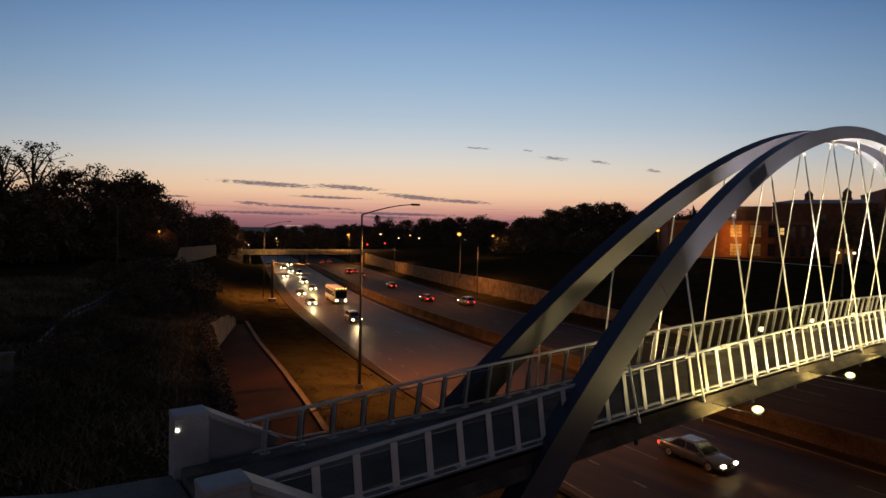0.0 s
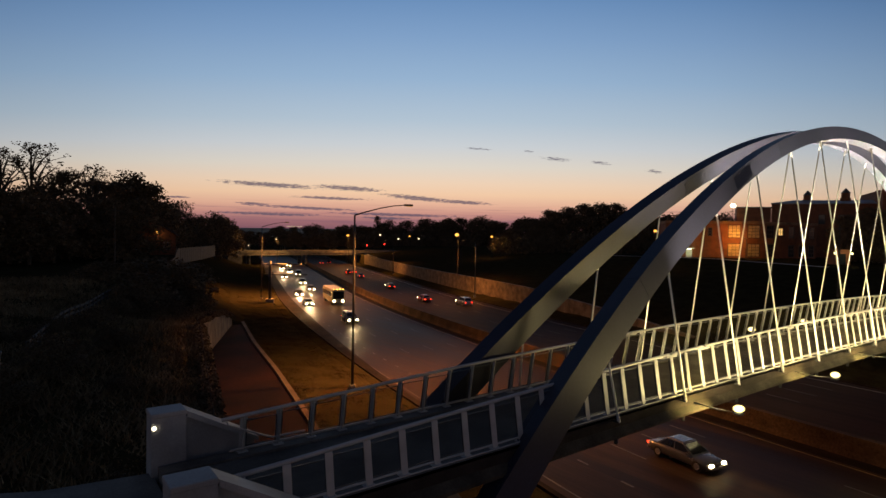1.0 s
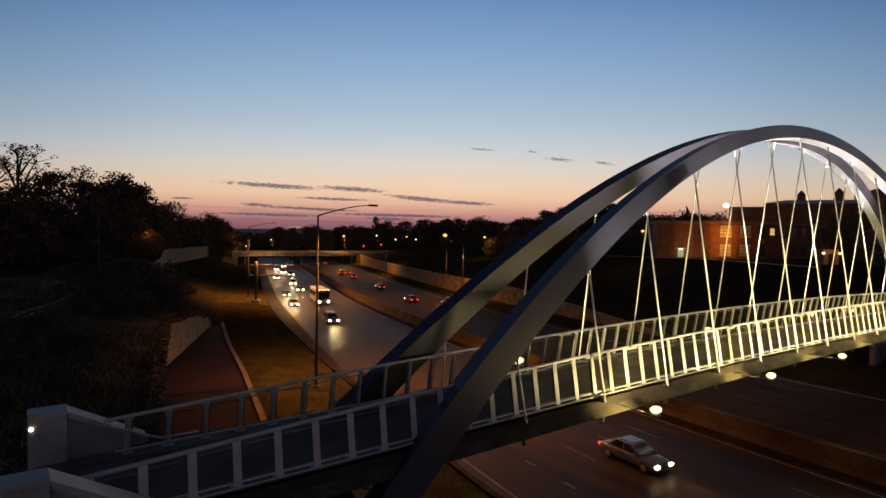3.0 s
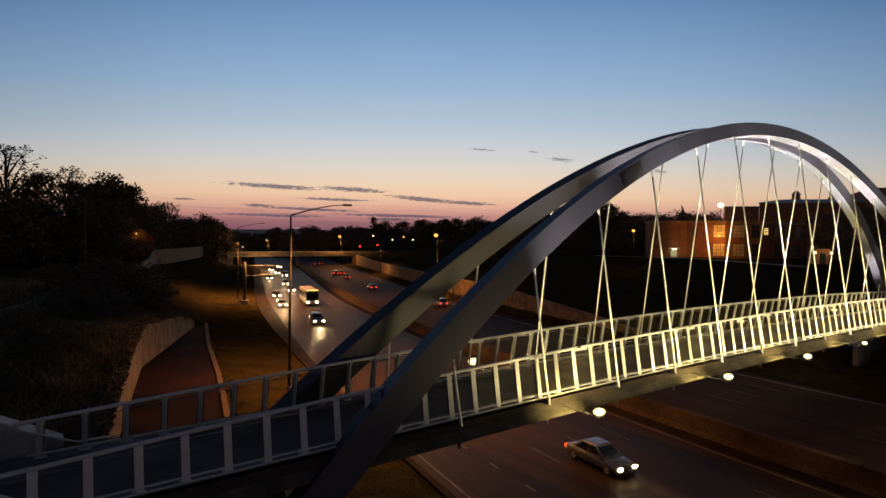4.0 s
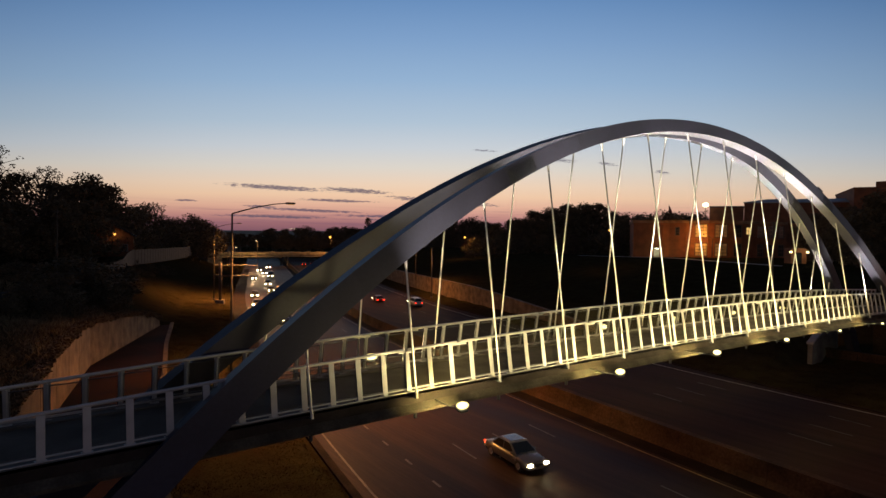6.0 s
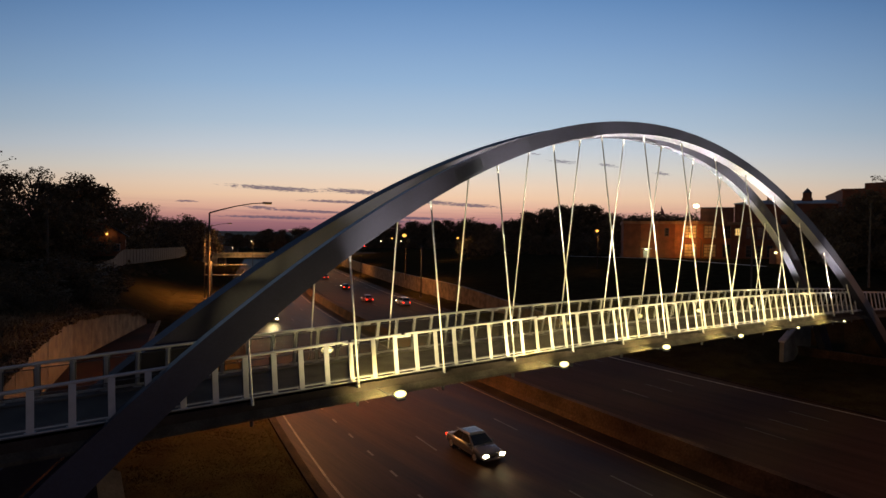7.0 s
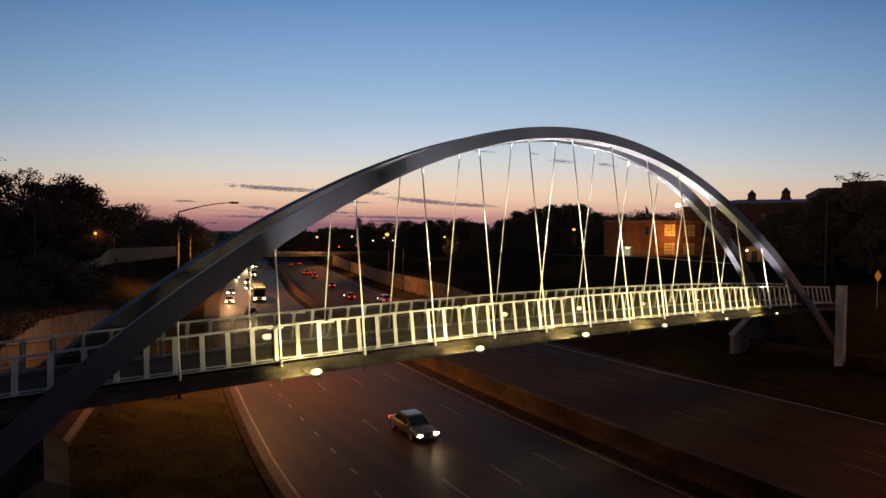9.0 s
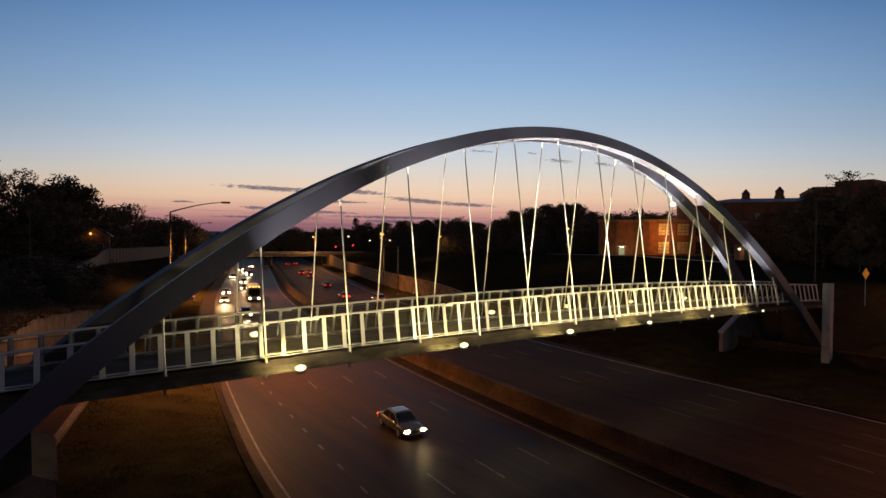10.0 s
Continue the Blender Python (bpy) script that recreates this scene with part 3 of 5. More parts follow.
def abutments():
    ob = thing("abutment", "concrete abutment under the far bridge end", "abutment")
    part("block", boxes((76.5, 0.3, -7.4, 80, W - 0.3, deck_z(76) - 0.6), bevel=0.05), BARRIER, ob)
    bm = prism(bmesh.new(), [(68.8, -7.3), (76.0, -7.3), (76.0, -1.3), (68.8, -4.65)], 8.3, 8.8)
    part("wing_wall", bm, CONCRETE, ob)
    bm = prism(bmesh.new(), [(68.72, -4.646), (76.05, -1.296), (76.05, -1.08), (68.72, -4.43)], 8.2, 8.9)
    part("coping", bm, PALE, ob)
    ob = thing("abutment", "concrete abutment under the bridge end on the hillside", "abutment")
    part("block", boxes((-13.5, 0.3, -6.5, -6.0, W - 0.3, deck_z(-8) - 0.6), bevel=0.05), CONCRETE, ob)
    ob = thing("arch_footing", "concrete arch footing block with a gabled top", "footing")
    ends = ((2.3, -1.15), (4.75, 0.0))
    bm = sweep(bmesh.new(), [[(-2.6, y, -7.0), (0.95, y, -7.0), (0.95, y, -3.3 + d), (0.1, y, -2.85 + d), (-2.6, y, -4.2 + d)] for y, d in ends])
    bmesh.ops.bevel(bm, geom=list(bm.edges), offset=0.04, segments=1, affect="EDGES")
    part("block", bm, KERB, ob)
    bm = sweep(bmesh.new(), [[(-2.7, y, -4.246 + d), (0.1, y, -2.846 + d), (1.05, y, -3.35 + d), (1.05, y, -3.24 + d), (0.1, y, -2.72 + d), (-2.7, y, -4.12 + d)] for y, d in ((2.2, -1.18), (4.85, 0.03))])
    part("gabled_cap", bm, KERB, ob)
    for q in ob.children:
        q.location = (-0.35, 0, 0.15)


abutments()


def approach():
    """The paved approach on the hillside, where the deck lands."""
    secs = [[(x, -0.3 - g, z - 0.3), (x, W + 0.3 + g, z - 0.3), (x, W + 0.3 + g, z), (x, -0.3 - g, z)] for x, z, g in ((-10.3, -0.05, 0), (-13, -0.1, 0.5), (-18, -0.1, 3), (-40, -0.1, 4))]
    tagged(link("pavement_1", sweep(bmesh.new(), secs), CONCRETE), "concrete path leading onto the footbridge", "pavement", kind="structure")


approach()


# ---------------------------------------------------------------- motorway details
def dashes(name, u, y0, y1, length, gap, width, label):
    """Broken lane line: one strip of paint a stroke."""
    ob = thing(name, label, "lane marking", "lane markings")
    y = y0
    while y < y1:
        secs = []
        for j in range(2):
            q = y + length * j
            x = road_x(q) + u
            secs.append([(x - width / 2, q, ROAD - 0.01), (x + width / 2, q, ROAD - 0.01), (x + width / 2, q, ROAD + 0.006), (x - width / 2, q, ROAD + 0.006)])
        part("stroke", sweep(bmesh.new(), secs), PAINT, ob)
        y += length + gap


for u in (8.1, 11.75, 15.4):
    dashes("lane_line", u, -40, 200, 3.05, 9.1, 0.13, "worn broken white lane line on the asphalt")
dashes("lane_line", 4.0, -30, 90, 0.95, 2.7, 0.15, "short dotted white lane line on the asphalt")
for u in (31.5, 35.2, 38.9):
    dashes("lane_line", u, -40, 200, 3.05, 9.1, 0.09, "worn broken white lane line on the asphalt")
ribbon("edge_line", lambda y: edge_u(y) + 0.98, lambda y: edge_u(y) + 1.12, ROAD + 0.006, PAINT, -88, 320, 4, "thin white edge line of the motorway", "edge line", 0.02)
ribbon("edge_line", lambda y: right_u(y) - 0.07, lambda y: right_u(y) + 0.07, ROAD + 0.006, EDGEPAINT, -88, 320, 4, "thin bright white edge line of the motorway", "edge line", 0.02)
ribbon("edge_line", 18.7, 18.82, ROAD + 0.006, material("yellow_paint", (0.2, 0.135, 0.045), 0.6, 0, 0.4, 1.2, 12, 0.05), -88, 320, 4, "thin yellow edge line beside the median", "edge line", 0.02)
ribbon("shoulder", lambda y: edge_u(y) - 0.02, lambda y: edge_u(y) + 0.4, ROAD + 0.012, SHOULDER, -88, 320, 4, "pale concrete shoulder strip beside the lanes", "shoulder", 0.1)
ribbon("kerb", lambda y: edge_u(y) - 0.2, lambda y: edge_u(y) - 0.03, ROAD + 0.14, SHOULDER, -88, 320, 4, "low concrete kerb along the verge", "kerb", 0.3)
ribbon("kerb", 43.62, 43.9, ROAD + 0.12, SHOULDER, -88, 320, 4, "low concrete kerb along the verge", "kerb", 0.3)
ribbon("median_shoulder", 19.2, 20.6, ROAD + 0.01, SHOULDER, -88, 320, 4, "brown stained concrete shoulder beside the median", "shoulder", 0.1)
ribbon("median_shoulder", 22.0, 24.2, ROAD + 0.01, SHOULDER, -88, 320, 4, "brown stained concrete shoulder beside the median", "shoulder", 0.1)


def gore():
    """The shoulder that widens where the slip lane leaves."""
    secs = []
    for i in range(40):
        y = 26 + 5 * i
        x = road_x(y) + edge_u(y)
        w = 2.0 * min(1, max(0, (y - 26) / 55)) + 0.1
        secs.append([(x + 0.41, y, ROAD - 0.02), (x + 0.41 + w, y, ROAD - 0.02), (x + 0.41 + w, y, ROAD + 0.013), (x + 0.41, y, ROAD + 0.013)])
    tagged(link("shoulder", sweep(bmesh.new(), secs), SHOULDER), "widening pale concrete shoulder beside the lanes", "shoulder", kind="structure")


gore()


def median():
    ob = thing("median_barrier", "long brown stained concrete barrier between the carriageways", "barrier", kind="structure")
    y = -88
    while y < 320:
        n = 2
        secs = []
        for j in range(n + 1):
            q = y + 5.97 * j / n
            x = road_x(q)
            secs.append([(x + 20.6, q, ROAD - 0.05), (x + 22.0, q, ROAD - 0.05), (x + 21.75, q, ROAD + 0.35), (x + 21.6, q, ROAD + 1.35), (x + 21.0, q, ROAD + 1.35), (x + 20.85, q, ROAD + 0.35)])
        part("barrier_block", sweep(bmesh.new(), secs), BARRIER, ob)
        y += 6.0


median()


def wall_run(name, pts, top, foot, thick, length, mat, label):
    """A retaining wall of upright panels along plan points, with a coping."""
    ob = thing(name, label, "retaining wall", kind="structure")
    for (xa, ya, ta, fa), (xb, yb, tb, fb) in zip(pts, pts[1:]):
        run = math.hypot(xb - xa, yb - ya)
        n = max(1, round(run / length))
        dx, dy = (xb - xa) / run, (yb - ya) / run
        nx, ny = dy * thick, -dx * thick
        for i in range(n):
            a, b = i / n + 0.004, (i + 1) / n - 0.004
            secs = []
            for f in (a, b):
                x, y, t, g = lerp(xa, xb, f), lerp(ya, yb, f), lerp(ta, tb, f), lerp(fa, fb, f)
                secs.append([(x, y, g), (x + nx, y + ny, g), (x + nx, y + ny, t), (x, y, t)])
            part("panel", sweep(bmesh.new(), secs), mat, ob)
        secs = []
        for f in (0, 1):
            x, y, t = lerp(xa, xb, f), lerp(ya, yb, f), lerp(ta, tb, f)
            secs.append([(x - nx * 0.3, y - ny * 0.3, t + 0.003), (x + nx * 1.3, y + ny * 1.3, t + 0.003), (x + nx * 1.3, y + ny * 1.3, t + 0.18), (x - nx * 0.3, y - ny * 0.3, t + 0.18)])
        part("coping", sweep(bmesh.new(), secs), mat, ob)
    return ob


LEFT_WALL = [(wall_x(y), y, wall_top(y), -7.0) for y in (-20, 5, 22, 32, 42, 48.3, 58, 68, 73)]
wall_run("wall_path", LEFT_WALL, 0, 0, 0.35, 4.6, WALLC, "tan concrete retaining wall beside the path")
RIGHT_TOP = [(30, -6.5), (45, -4.9), (70, -3.2), (90, -3.0), (160, -3.2), (190, -3.0), (226, -2.0)]
RIGHT_WALL = [(road_x(y) + 48.5, y, steps(RIGHT_TOP, y), -7.0) for y in [30 + 7 * i for i in range(29)]]
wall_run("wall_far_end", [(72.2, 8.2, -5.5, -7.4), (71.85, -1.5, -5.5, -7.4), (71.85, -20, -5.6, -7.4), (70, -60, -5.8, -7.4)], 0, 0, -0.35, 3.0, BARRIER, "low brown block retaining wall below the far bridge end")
wall_run("wall_lawn", RIGHT_WALL, 0, 0, 0.4, 4.0, WALLC, "tan block retaining wall along the motorway lawn")


def wall_fence():
    """Dark railing on top of the wall by the path."""
    ob = thing("wall_fence", "low dark metal rail on top of the retaining wall", "fence")
    pts = [(wall_x(y) + 0.15, y, wall_top(y) + 0.18) for y in [-5 + 2.4 * i for i in range(31)]]
    me = None
    for x, y, z in pts:
        if me is None:
            me = part("post", tube(bmesh.new(), [(0, 0, 0), (0, 0, 0.5)], 0.025, 6), FASCIA, ob).data
            p = ob.children[-1]
        else:
            p = new("post", me)
            p.parent = ob
        p.matrix_basis = pose(x, y, z)
    for h in (0.48,):
        part("rail", tube(bmesh.new(), [(x, y, z + h) for x, y, z in pts], 0.02, 6), FASCIA, ob)


wall_fence()


def kerb_x(y):
    """Near side of the low kerb wall between path and verge."""
    return steps([(-40, -13.0), (14.8, 0.7), (25.8, 3.45), (41.5, 6.85), (57, 9.8), (78, 14.6), (90, road_x(90) - 9.44)], y)


def path():
    ys = [-40 + 3 * i for i in range(39)]
    bm = bmesh.new()
    secs = []
    for y in ys:
        a, b = wall_x(y) + 0.05 if y < 73 else road_x(y) - 10.0, kerb_x(y) - 0.01
        b = max(b, a + 0.3)
        secs.append([(a, y, -6.7), (b, y, -6.7), (b, y, -6.5), (a, y, -6.5)])
    tagged(link("pavement_2", sweep(bm, secs), BRICKPATH), "red brown paved path below the retaining wall", "pavement", kind="structure")
    secs = []
    for y in ys:
        b = kerb_x(y)
        secs.append([(b, y, -6.8), (b + 0.45, y, -6.9), (b + 0.45, y, -6.3), (b, y, -6.3)])
    tagged(link("path_kerb", sweep(bmesh.new(), secs), KERB), "pale concrete kerb along the path", "kerb", kind="structure")


path()

# ---------------------------------------------------------------- street lamps and signs
LAMPHEAD = glow("lamp_lens", (1.0, 0.5, 0.16), 0.5)


def street_lamp(x, y, z, height, reach, heading, energy, label="tall galvanised street lamp with a curved arm"):
    """heading: the way the arm points, degrees from east."""
    ob = thing("street_lamp", label, "street lamp", "street lamps of the motorway", at=(x, y, z), rz=heading)
    part("pole", tube(bmesh.new(), [(0, 0, 0.0), (0, 0, height * 0.5), (0, 0, height - 1.1)], [0.14, 0.11, 0.08], 10), POLE, ob, smooth=True)
    part("base", boxes((-0.25, -0.25, -0.3, 0.25, 0.25, 0.12), bevel=0.03), CONCRETE, ob)
    arm = [(reach * f, 0, height - 1.1 + 1.1 * math.sin(f * math.pi / 2)) for f in (0, 0.2, 0.45, 0.7, 0.9)]
    part("arm", tube(bmesh.new(), arm, [0.07, 0.06, 0.05, 0.045, 0.04], 8), POLE, ob, smooth=True)
    bm = boxes((reach * 0.88, -0.16, height - 0.1, reach + 0.25, 0.16, height + 0.08), bevel=0.05)
    head = part("lamp_head", bm, DARKMETAL, ob)
    part("lens", boxes((reach * 0.93, -0.12, height - 0.14, reach + 0.15, 0.12, height - 0.102), bevel=0.01), LAMPHEAD, head, "glowing amber lens")
    c, s = math.cos(radians(heading)), math.sin(radians(heading))
    if energy:
        tip = (x + c * reach, y + s * reach, z + height - 0.3)
        lamp("street_light", "SPOT", tip, energy, (1.0, 0.37, 0.08), 0.25, 158, (tip[0] + c * 1.0, tip[1] + s * 1.0, tip[2] - 5), blend=0.9)
    return ob


street_lamp(11.2, 33.6, -6.7, 16.7, 5.3, -15, 50000)
street_lamp(28.6, 108.2, -6.8, 16.3, 5.3, -25, 75000)
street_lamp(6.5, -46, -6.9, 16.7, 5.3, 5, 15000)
# unseen lamp, added to warm the departing carriageway
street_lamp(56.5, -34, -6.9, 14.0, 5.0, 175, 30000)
# added just outside the view to brighten the bank past the far end
street_lamp(97, -17, 0.2, 9.0, 2.5, 150, 13000)
street_lamp(72, 89, -6.7, 13.0, 3.0, 155, 9000)
street_lamp(95, 162.3, -6.7, 12.0, 3.0, 150, 11000)


def globe_lamp(x, y, z, ground, color_mat, r, energy=0, color=(1, 0.5, 0.14), label="distant street lamp with a glowing amber head", lean=0.8):
    ob = thing("street_lamp", label, "street lamp", "distant street lamps", at=(x, y, ground))
    h = z - ground
    part("pole", tube(bmesh.new(), [(0, 0, -0.4), (0, 0, h * 0.5), (0, 0, h + 0.3)], [0.12, 0.1, 0.07], 6), FASCIA, ob)
    part("arm", tube(bmesh.new(), [(0, 0, h + 0.25), (-lean, -lean * 0.6, h + 0.3)], 0.05, 6), DARKMETAL, ob)
    # bulb sphere is oversized, its shape taking in the bloom round the lamp
    bm = bmesh.new()
    bmesh.ops.create_uvsphere(bm, u_segments=12, v_segments=8, radius=r, matrix=Matrix.Translation((-lean, -lean * 0.6, h)) @ Matrix.Diagonal((1, 1, 0.75, 1)))
    part("bulb", bm, color_mat, ob, "glowing bulb", smooth=True)
    if energy:
        lamp("bulb_light", "POINT", (x - lean * 1.9, y - lean * 1.2, z - 0.3), energy, color, 0.2)


WHITEBULB = glow("white_bulb", (1.0, 0.72, 0.4), 3)
YELLOWBULB = glow("yellow_bulb", (1.0, 0.48, 0.09), 1.9)
globe_lamp(71.3, 94.7, 7.5, -2.8, YELLOWBULB, 0.5, 500)
globe_lamp(99.7, 60.5, 9.1, -0.5, SODIUM, 0.36, 350)
globe_lamp(119.8, 137.1, 7.2, 0.5, SODIUM, 0.42, 900)
globe_lamp(114.0, 233.5, 6.6, -7.2, SODIUM, 0.6, 15000, (1, 0.4, 0.09))
globe_lamp(78.0, 231.0, 4.5, -7.2, WHITEBULB, 0.25, 7000)
globe_lamp(139.7, 247.1, 7.1, -1.5, WHITEBULB, 0.45)
globe_lamp(163.4, 266.8, 5.0, -1, WHITEBULB, 0.45)
globe_lamp(168.6, 263.0, 6.7, -1, SODIUM, 0.5)
globe_lamp(172.8, 259.8, 5.2, -1, WHITEBULB, 0.45)
globe_lamp(97.0, 326.3, -0.5, -7, WHITEBULB, 0.3)
globe_lamp(171.7, 79.6, 18.6, 3.0, glow("site_bulb", (1.0, 0.88, 0.55), 7), 0.85, 20, (1.0, 0.75, 0.4), "bright tall light mast beside the brick building", 0.3)


def traffic_light(x, y, z, ground):
    ob = thing("traffic_light", "black traffic light showing red", "traffic light", "traffic lights at the overpass", at=(x, y, ground))
    h = z - ground
    part("pole", tube(bmesh.new(), [(0, 0, 0), (0, 0, h + 0.6)], 0.08, 6), DARKMETAL, ob)
    part("housing", boxes((-0.2, -0.15, h - 0.9, 0.2, 0.15, h + 0.4), bevel=0.04), DARKMETAL, ob)
    bm = bmesh.new()
    bmesh.ops.create_uvsphere(bm, u_segments=12, v_segments=8, radius=0.34, matrix=pose(-0.05, -0.2, h))
    part("red_lens", bm, REDGLOW, ob, "glowing red lens")


REDGLOW = glow("red_signal", (1.0, 0.03, 0.02), 5)
traffic_light(141.1, 245.9, 2.4, -2)
traffic_light(133.8, 251.4, 1.6, -2)


def sign_gantry():
    ob = thing("sign_gantry", "dark steel gantry arm reaching over the lanes, sign seen from behind", "sign gantry", at=(28.4, 102.5, -6.9), rz=-28)
    part("post", tube(bmesh.new(), [(0, 0, 0), (0, 0, 8.3)], 0.32, 10), DARKMETAL, ob, smooth=True)
    part("base", boxes((-0.8, -0.8, -0.5, 0.8, 0.8, 0.5), bevel=0.05), CONCRETE, ob)
    for z in (7.6, 5.5):
        part("chord", tube(bmesh.new(), [(-1.2, 0, z), (7.5, 0, z)], 0.12, 8), POLE, ob)


sign_gantry()


# ---------------------------------------------------------------- overpass and distance
def overpass(y, xa, xb, z, depth, label, slope=0.0):
    ob = thing("overpass", label, "overpass", "road overpasses")
    part("deck", boxes((xa, y, z - 1.3, xb, y + depth, z - 0.25)), CONCRETE, ob)
    part("parapet", boxes((xa - 4, y - 0.25, z - 0.35, xb + 4, y + 0.15, z + 0.75), bevel=0.04), CONCRETE, ob)
    part("parapet", boxes((xa - 4, y + depth - 0.15, z - 0.35, xb + 4, y + depth + 0.25, z + 0.75), bevel=0.04), CONCRETE, ob)
    for x in (road_x(y) - 5, road_x(y) + 21.3, road_x(y) + 47):
        for d in (2, depth / 2, depth - 2):
            part("pier", tube(bmesh.new(), [(x, y + d, ROAD - 0.3), (x, y + d, z - 1.35)], 0.5, 10), CONCRETE, ob)
    for x in (road_x(y) - 12, road_x(y) + 53):
        part("bank_wall", boxes((x - 3, y - 1, ROAD - 1, x + 3, y + depth + 1, z - 1.31)), CONCRETE, ob)


overpass(236, 62, 150, -1.5, 13, "low concrete road overpass lit by traffic lights")
overpass(400, 140, 290, 0.4, 12, "second distant concrete overpass")


def hills():
    """Far rolling land that closes the view."""
    bm = bmesh.new()
    rows = []
    for r, h in ((700, -8), (1100, 2), (1600, 14), (2200, 24), (3000, 26), (4200, -40)):
        ring = []
        for i in range(73):
            a = radians(-60 + 240 * i / 72)
            z = h + (6 * noise.noise((a * 3, r * 0.002, 1)) if h > 0 else 0)
            ring.append(bm.verts.new((r * math.cos(a), r * math.sin(a), z)))
        rows.append(ring)
    for a, b in zip(rows, rows[1:]):
        for i in range(72):
            bm.faces.new((a[i], a[i + 1], b[i + 1], b[i]))
    tagged(link("backdrop", bm, LEAF, smooth=True), "dark wooded far hills", "hills", kind="structure")


hills()


def town():
    ob = thing("town_lights", "row of tiny distant town lights on the horizon", "lights", kind="stuff")
    bm = bmesh.new()
    for i in range(16):
        a = radians(68.9 - 0.1 * i)
        w = 0.5 + 0.5 * (i * 7 % 3)
        box(bm, 1550 * math.cos(a) - w, 1550 * math.sin(a) - w, 24.5, 1550 * math.cos(a) + w, 1550 * math.sin(a) + w, 25.5 + 0.4 * (i % 3))
    part("light", bm, glow("town_glow", (1.0, 0.75, 0.5), 0.6), ob)


town()

street_lamp(144.5, 62.1, 1.0, 7.8, 2.6, 150, 0, "dark street lamp with a short arm before the school")
# fill light added before the brick front; the post's own head stays dark
lamp("school_light", "POINT", (141.9, 63.2, 8.2), 2500, (1.0, 0.4, 0.06), 0.3)

# ---------------------------------------------------------------- trees
def leaves(bm, rnd, c, r, count, size):
    """Small leaf sprays scattered in the outer part of a clump."""
    for _ in range(count):
        d = Vector((rnd.gauss(0, 1), rnd.gauss(0, 1), rnd.gauss(0, 1))).normalized()
        p = c + Vector((d.x * r[0], d.y * r[1], d.z * r[2])) * rnd.uniform(0.45, 1.08)
        a = Vector((rnd.gauss(0, 1), rnd.gauss(0, 1), rnd.gauss(0, 0.7))).normalized()
        b = a.cross(Vector((rnd.gauss(0, 1), rnd.gauss(0, 1), rnd.gauss(0, 1)))).normalized()
        s = size * rnd.uniform(0.6, 1.4)
        v = [bm.verts.new(p + q) for q in (-a * s, b * s * 0.55, a * s, -b * s * 0.55)]
        bm.faces.new(v)


def tree(name, seed, height, spread, clumps, per, leaf, bare=0.25, label="dark leafy tree against the evening sky", open_crown=False):
    """A tapered trunk with limbs and a crown of leafy clumps at the limbs' ends."""
    rnd = random.Random(seed)
    ob = thing(name, label, "tree", "trees around the motorway")
    wood = bmesh.new()
    trunk = [(0.02 * height * noise.noise((seed, i * 0.7, 0)), 0.02 * height * noise.noise((seed, i * 0.7, 5)), height * 0.72 * i / 5 - 0.3) for i in range(6)]
    tube(wood, trunk, [height * 0.022 * (1 - 0.14 * i) for i in range(6)], 7)
    crown = bmesh.new()
    for i in range(clumps):
        f = bare + (1 - bare) * (i + 0.5) / clumps
        a = i * 2.4 + rnd.uniform(-0.5, 0.5)
        reach = spread * math.sin(math.pi * min(1, 0.28 + 0.68 * (f - bare) / (1 - bare))) * rnd.uniform(0.55, 1.0)
        z = height * min(0.95, f + rnd.uniform(-0.05, 0.05))
        c = Vector((math.cos(a) * reach, math.sin(a) * reach, z))
        s = Vector(trunk[min(5, max(1, int(f * 5.5)))])
        s.z = min(s.z, z - 0.06 * height)
        mid = s.lerp(c, 0.55) + Vector((0, 0, 0.03 * height))
        tube(wood, [s, mid, c], [height * 0.009, height * 0.006, height * 0.002], 5)
        if open_crown:
            for _ in range(6):
                e = c + Vector((rnd.gauss(0, 1), rnd.gauss(0, 1), rnd.uniform(0.0, 1.2))) * height * 0.05
                tube(wood, [mid.lerp(c, rnd.random()), e], [height * 0.003, height * 0.001], 4)
                leaves(crown, rnd, e, (height * 0.03,) * 3, per // 6, leaf)
        else:
            r = spread * rnd.uniform(0.3, 0.46)
            leaves(crown, rnd, c, (r, r, r * 0.75), per, leaf)
    part("trunk", wood, BARK, ob)
    part("crown", crown, LEAF, ob)
    return ob


def placed(kinds, i, x, y, top, z=None, widen=1.0):
    """Copy one of the model trees so that it stands at (x, y) and reaches the height top."""
    model, h = pick(kinds, i)
    g = ground_z(x, y) if z is None else z
    s = max(1.0, (top - g)) / h
    w = s * widen
    return copy_thing(model, Matrix.Translation((x, y, g - 0.1)) @ Matrix.Rotation(i * 1.7, 4, "Z") @ Matrix.Diagonal((w, w, s, 1)))


def hide_away(models):
    """The model trees themselves stand in the wood behind the camera's back."""
    for i, (m, h) in enumerate(models):
        x, y = -60 - 9 * i, -40 - 7 * i
        m.matrix_basis = pose(x, y, ground_z(x, y))


LEAFY = [(tree("tree", 3 + i, 15, 5.2, 26, 170, 0.3, 0.12), 15) for i in range(4)]
ROUND = [(tree("tree", 20 + i, 10, 4.6, 20, 150, 0.27, 0.16), 10) for i in range(2)]
SPARSE = [(tree("tree", 31 + i, 16, 6.0, 30, 40, 0.19, 0.34, "half bare tree with thin upright branches", True), 16) for i in range(2)]
PINE = [(tree("tree", 41, 14, 2.2, 26, 40, 0.3, 0.12, "lone conifer with a ragged top"), 14)]
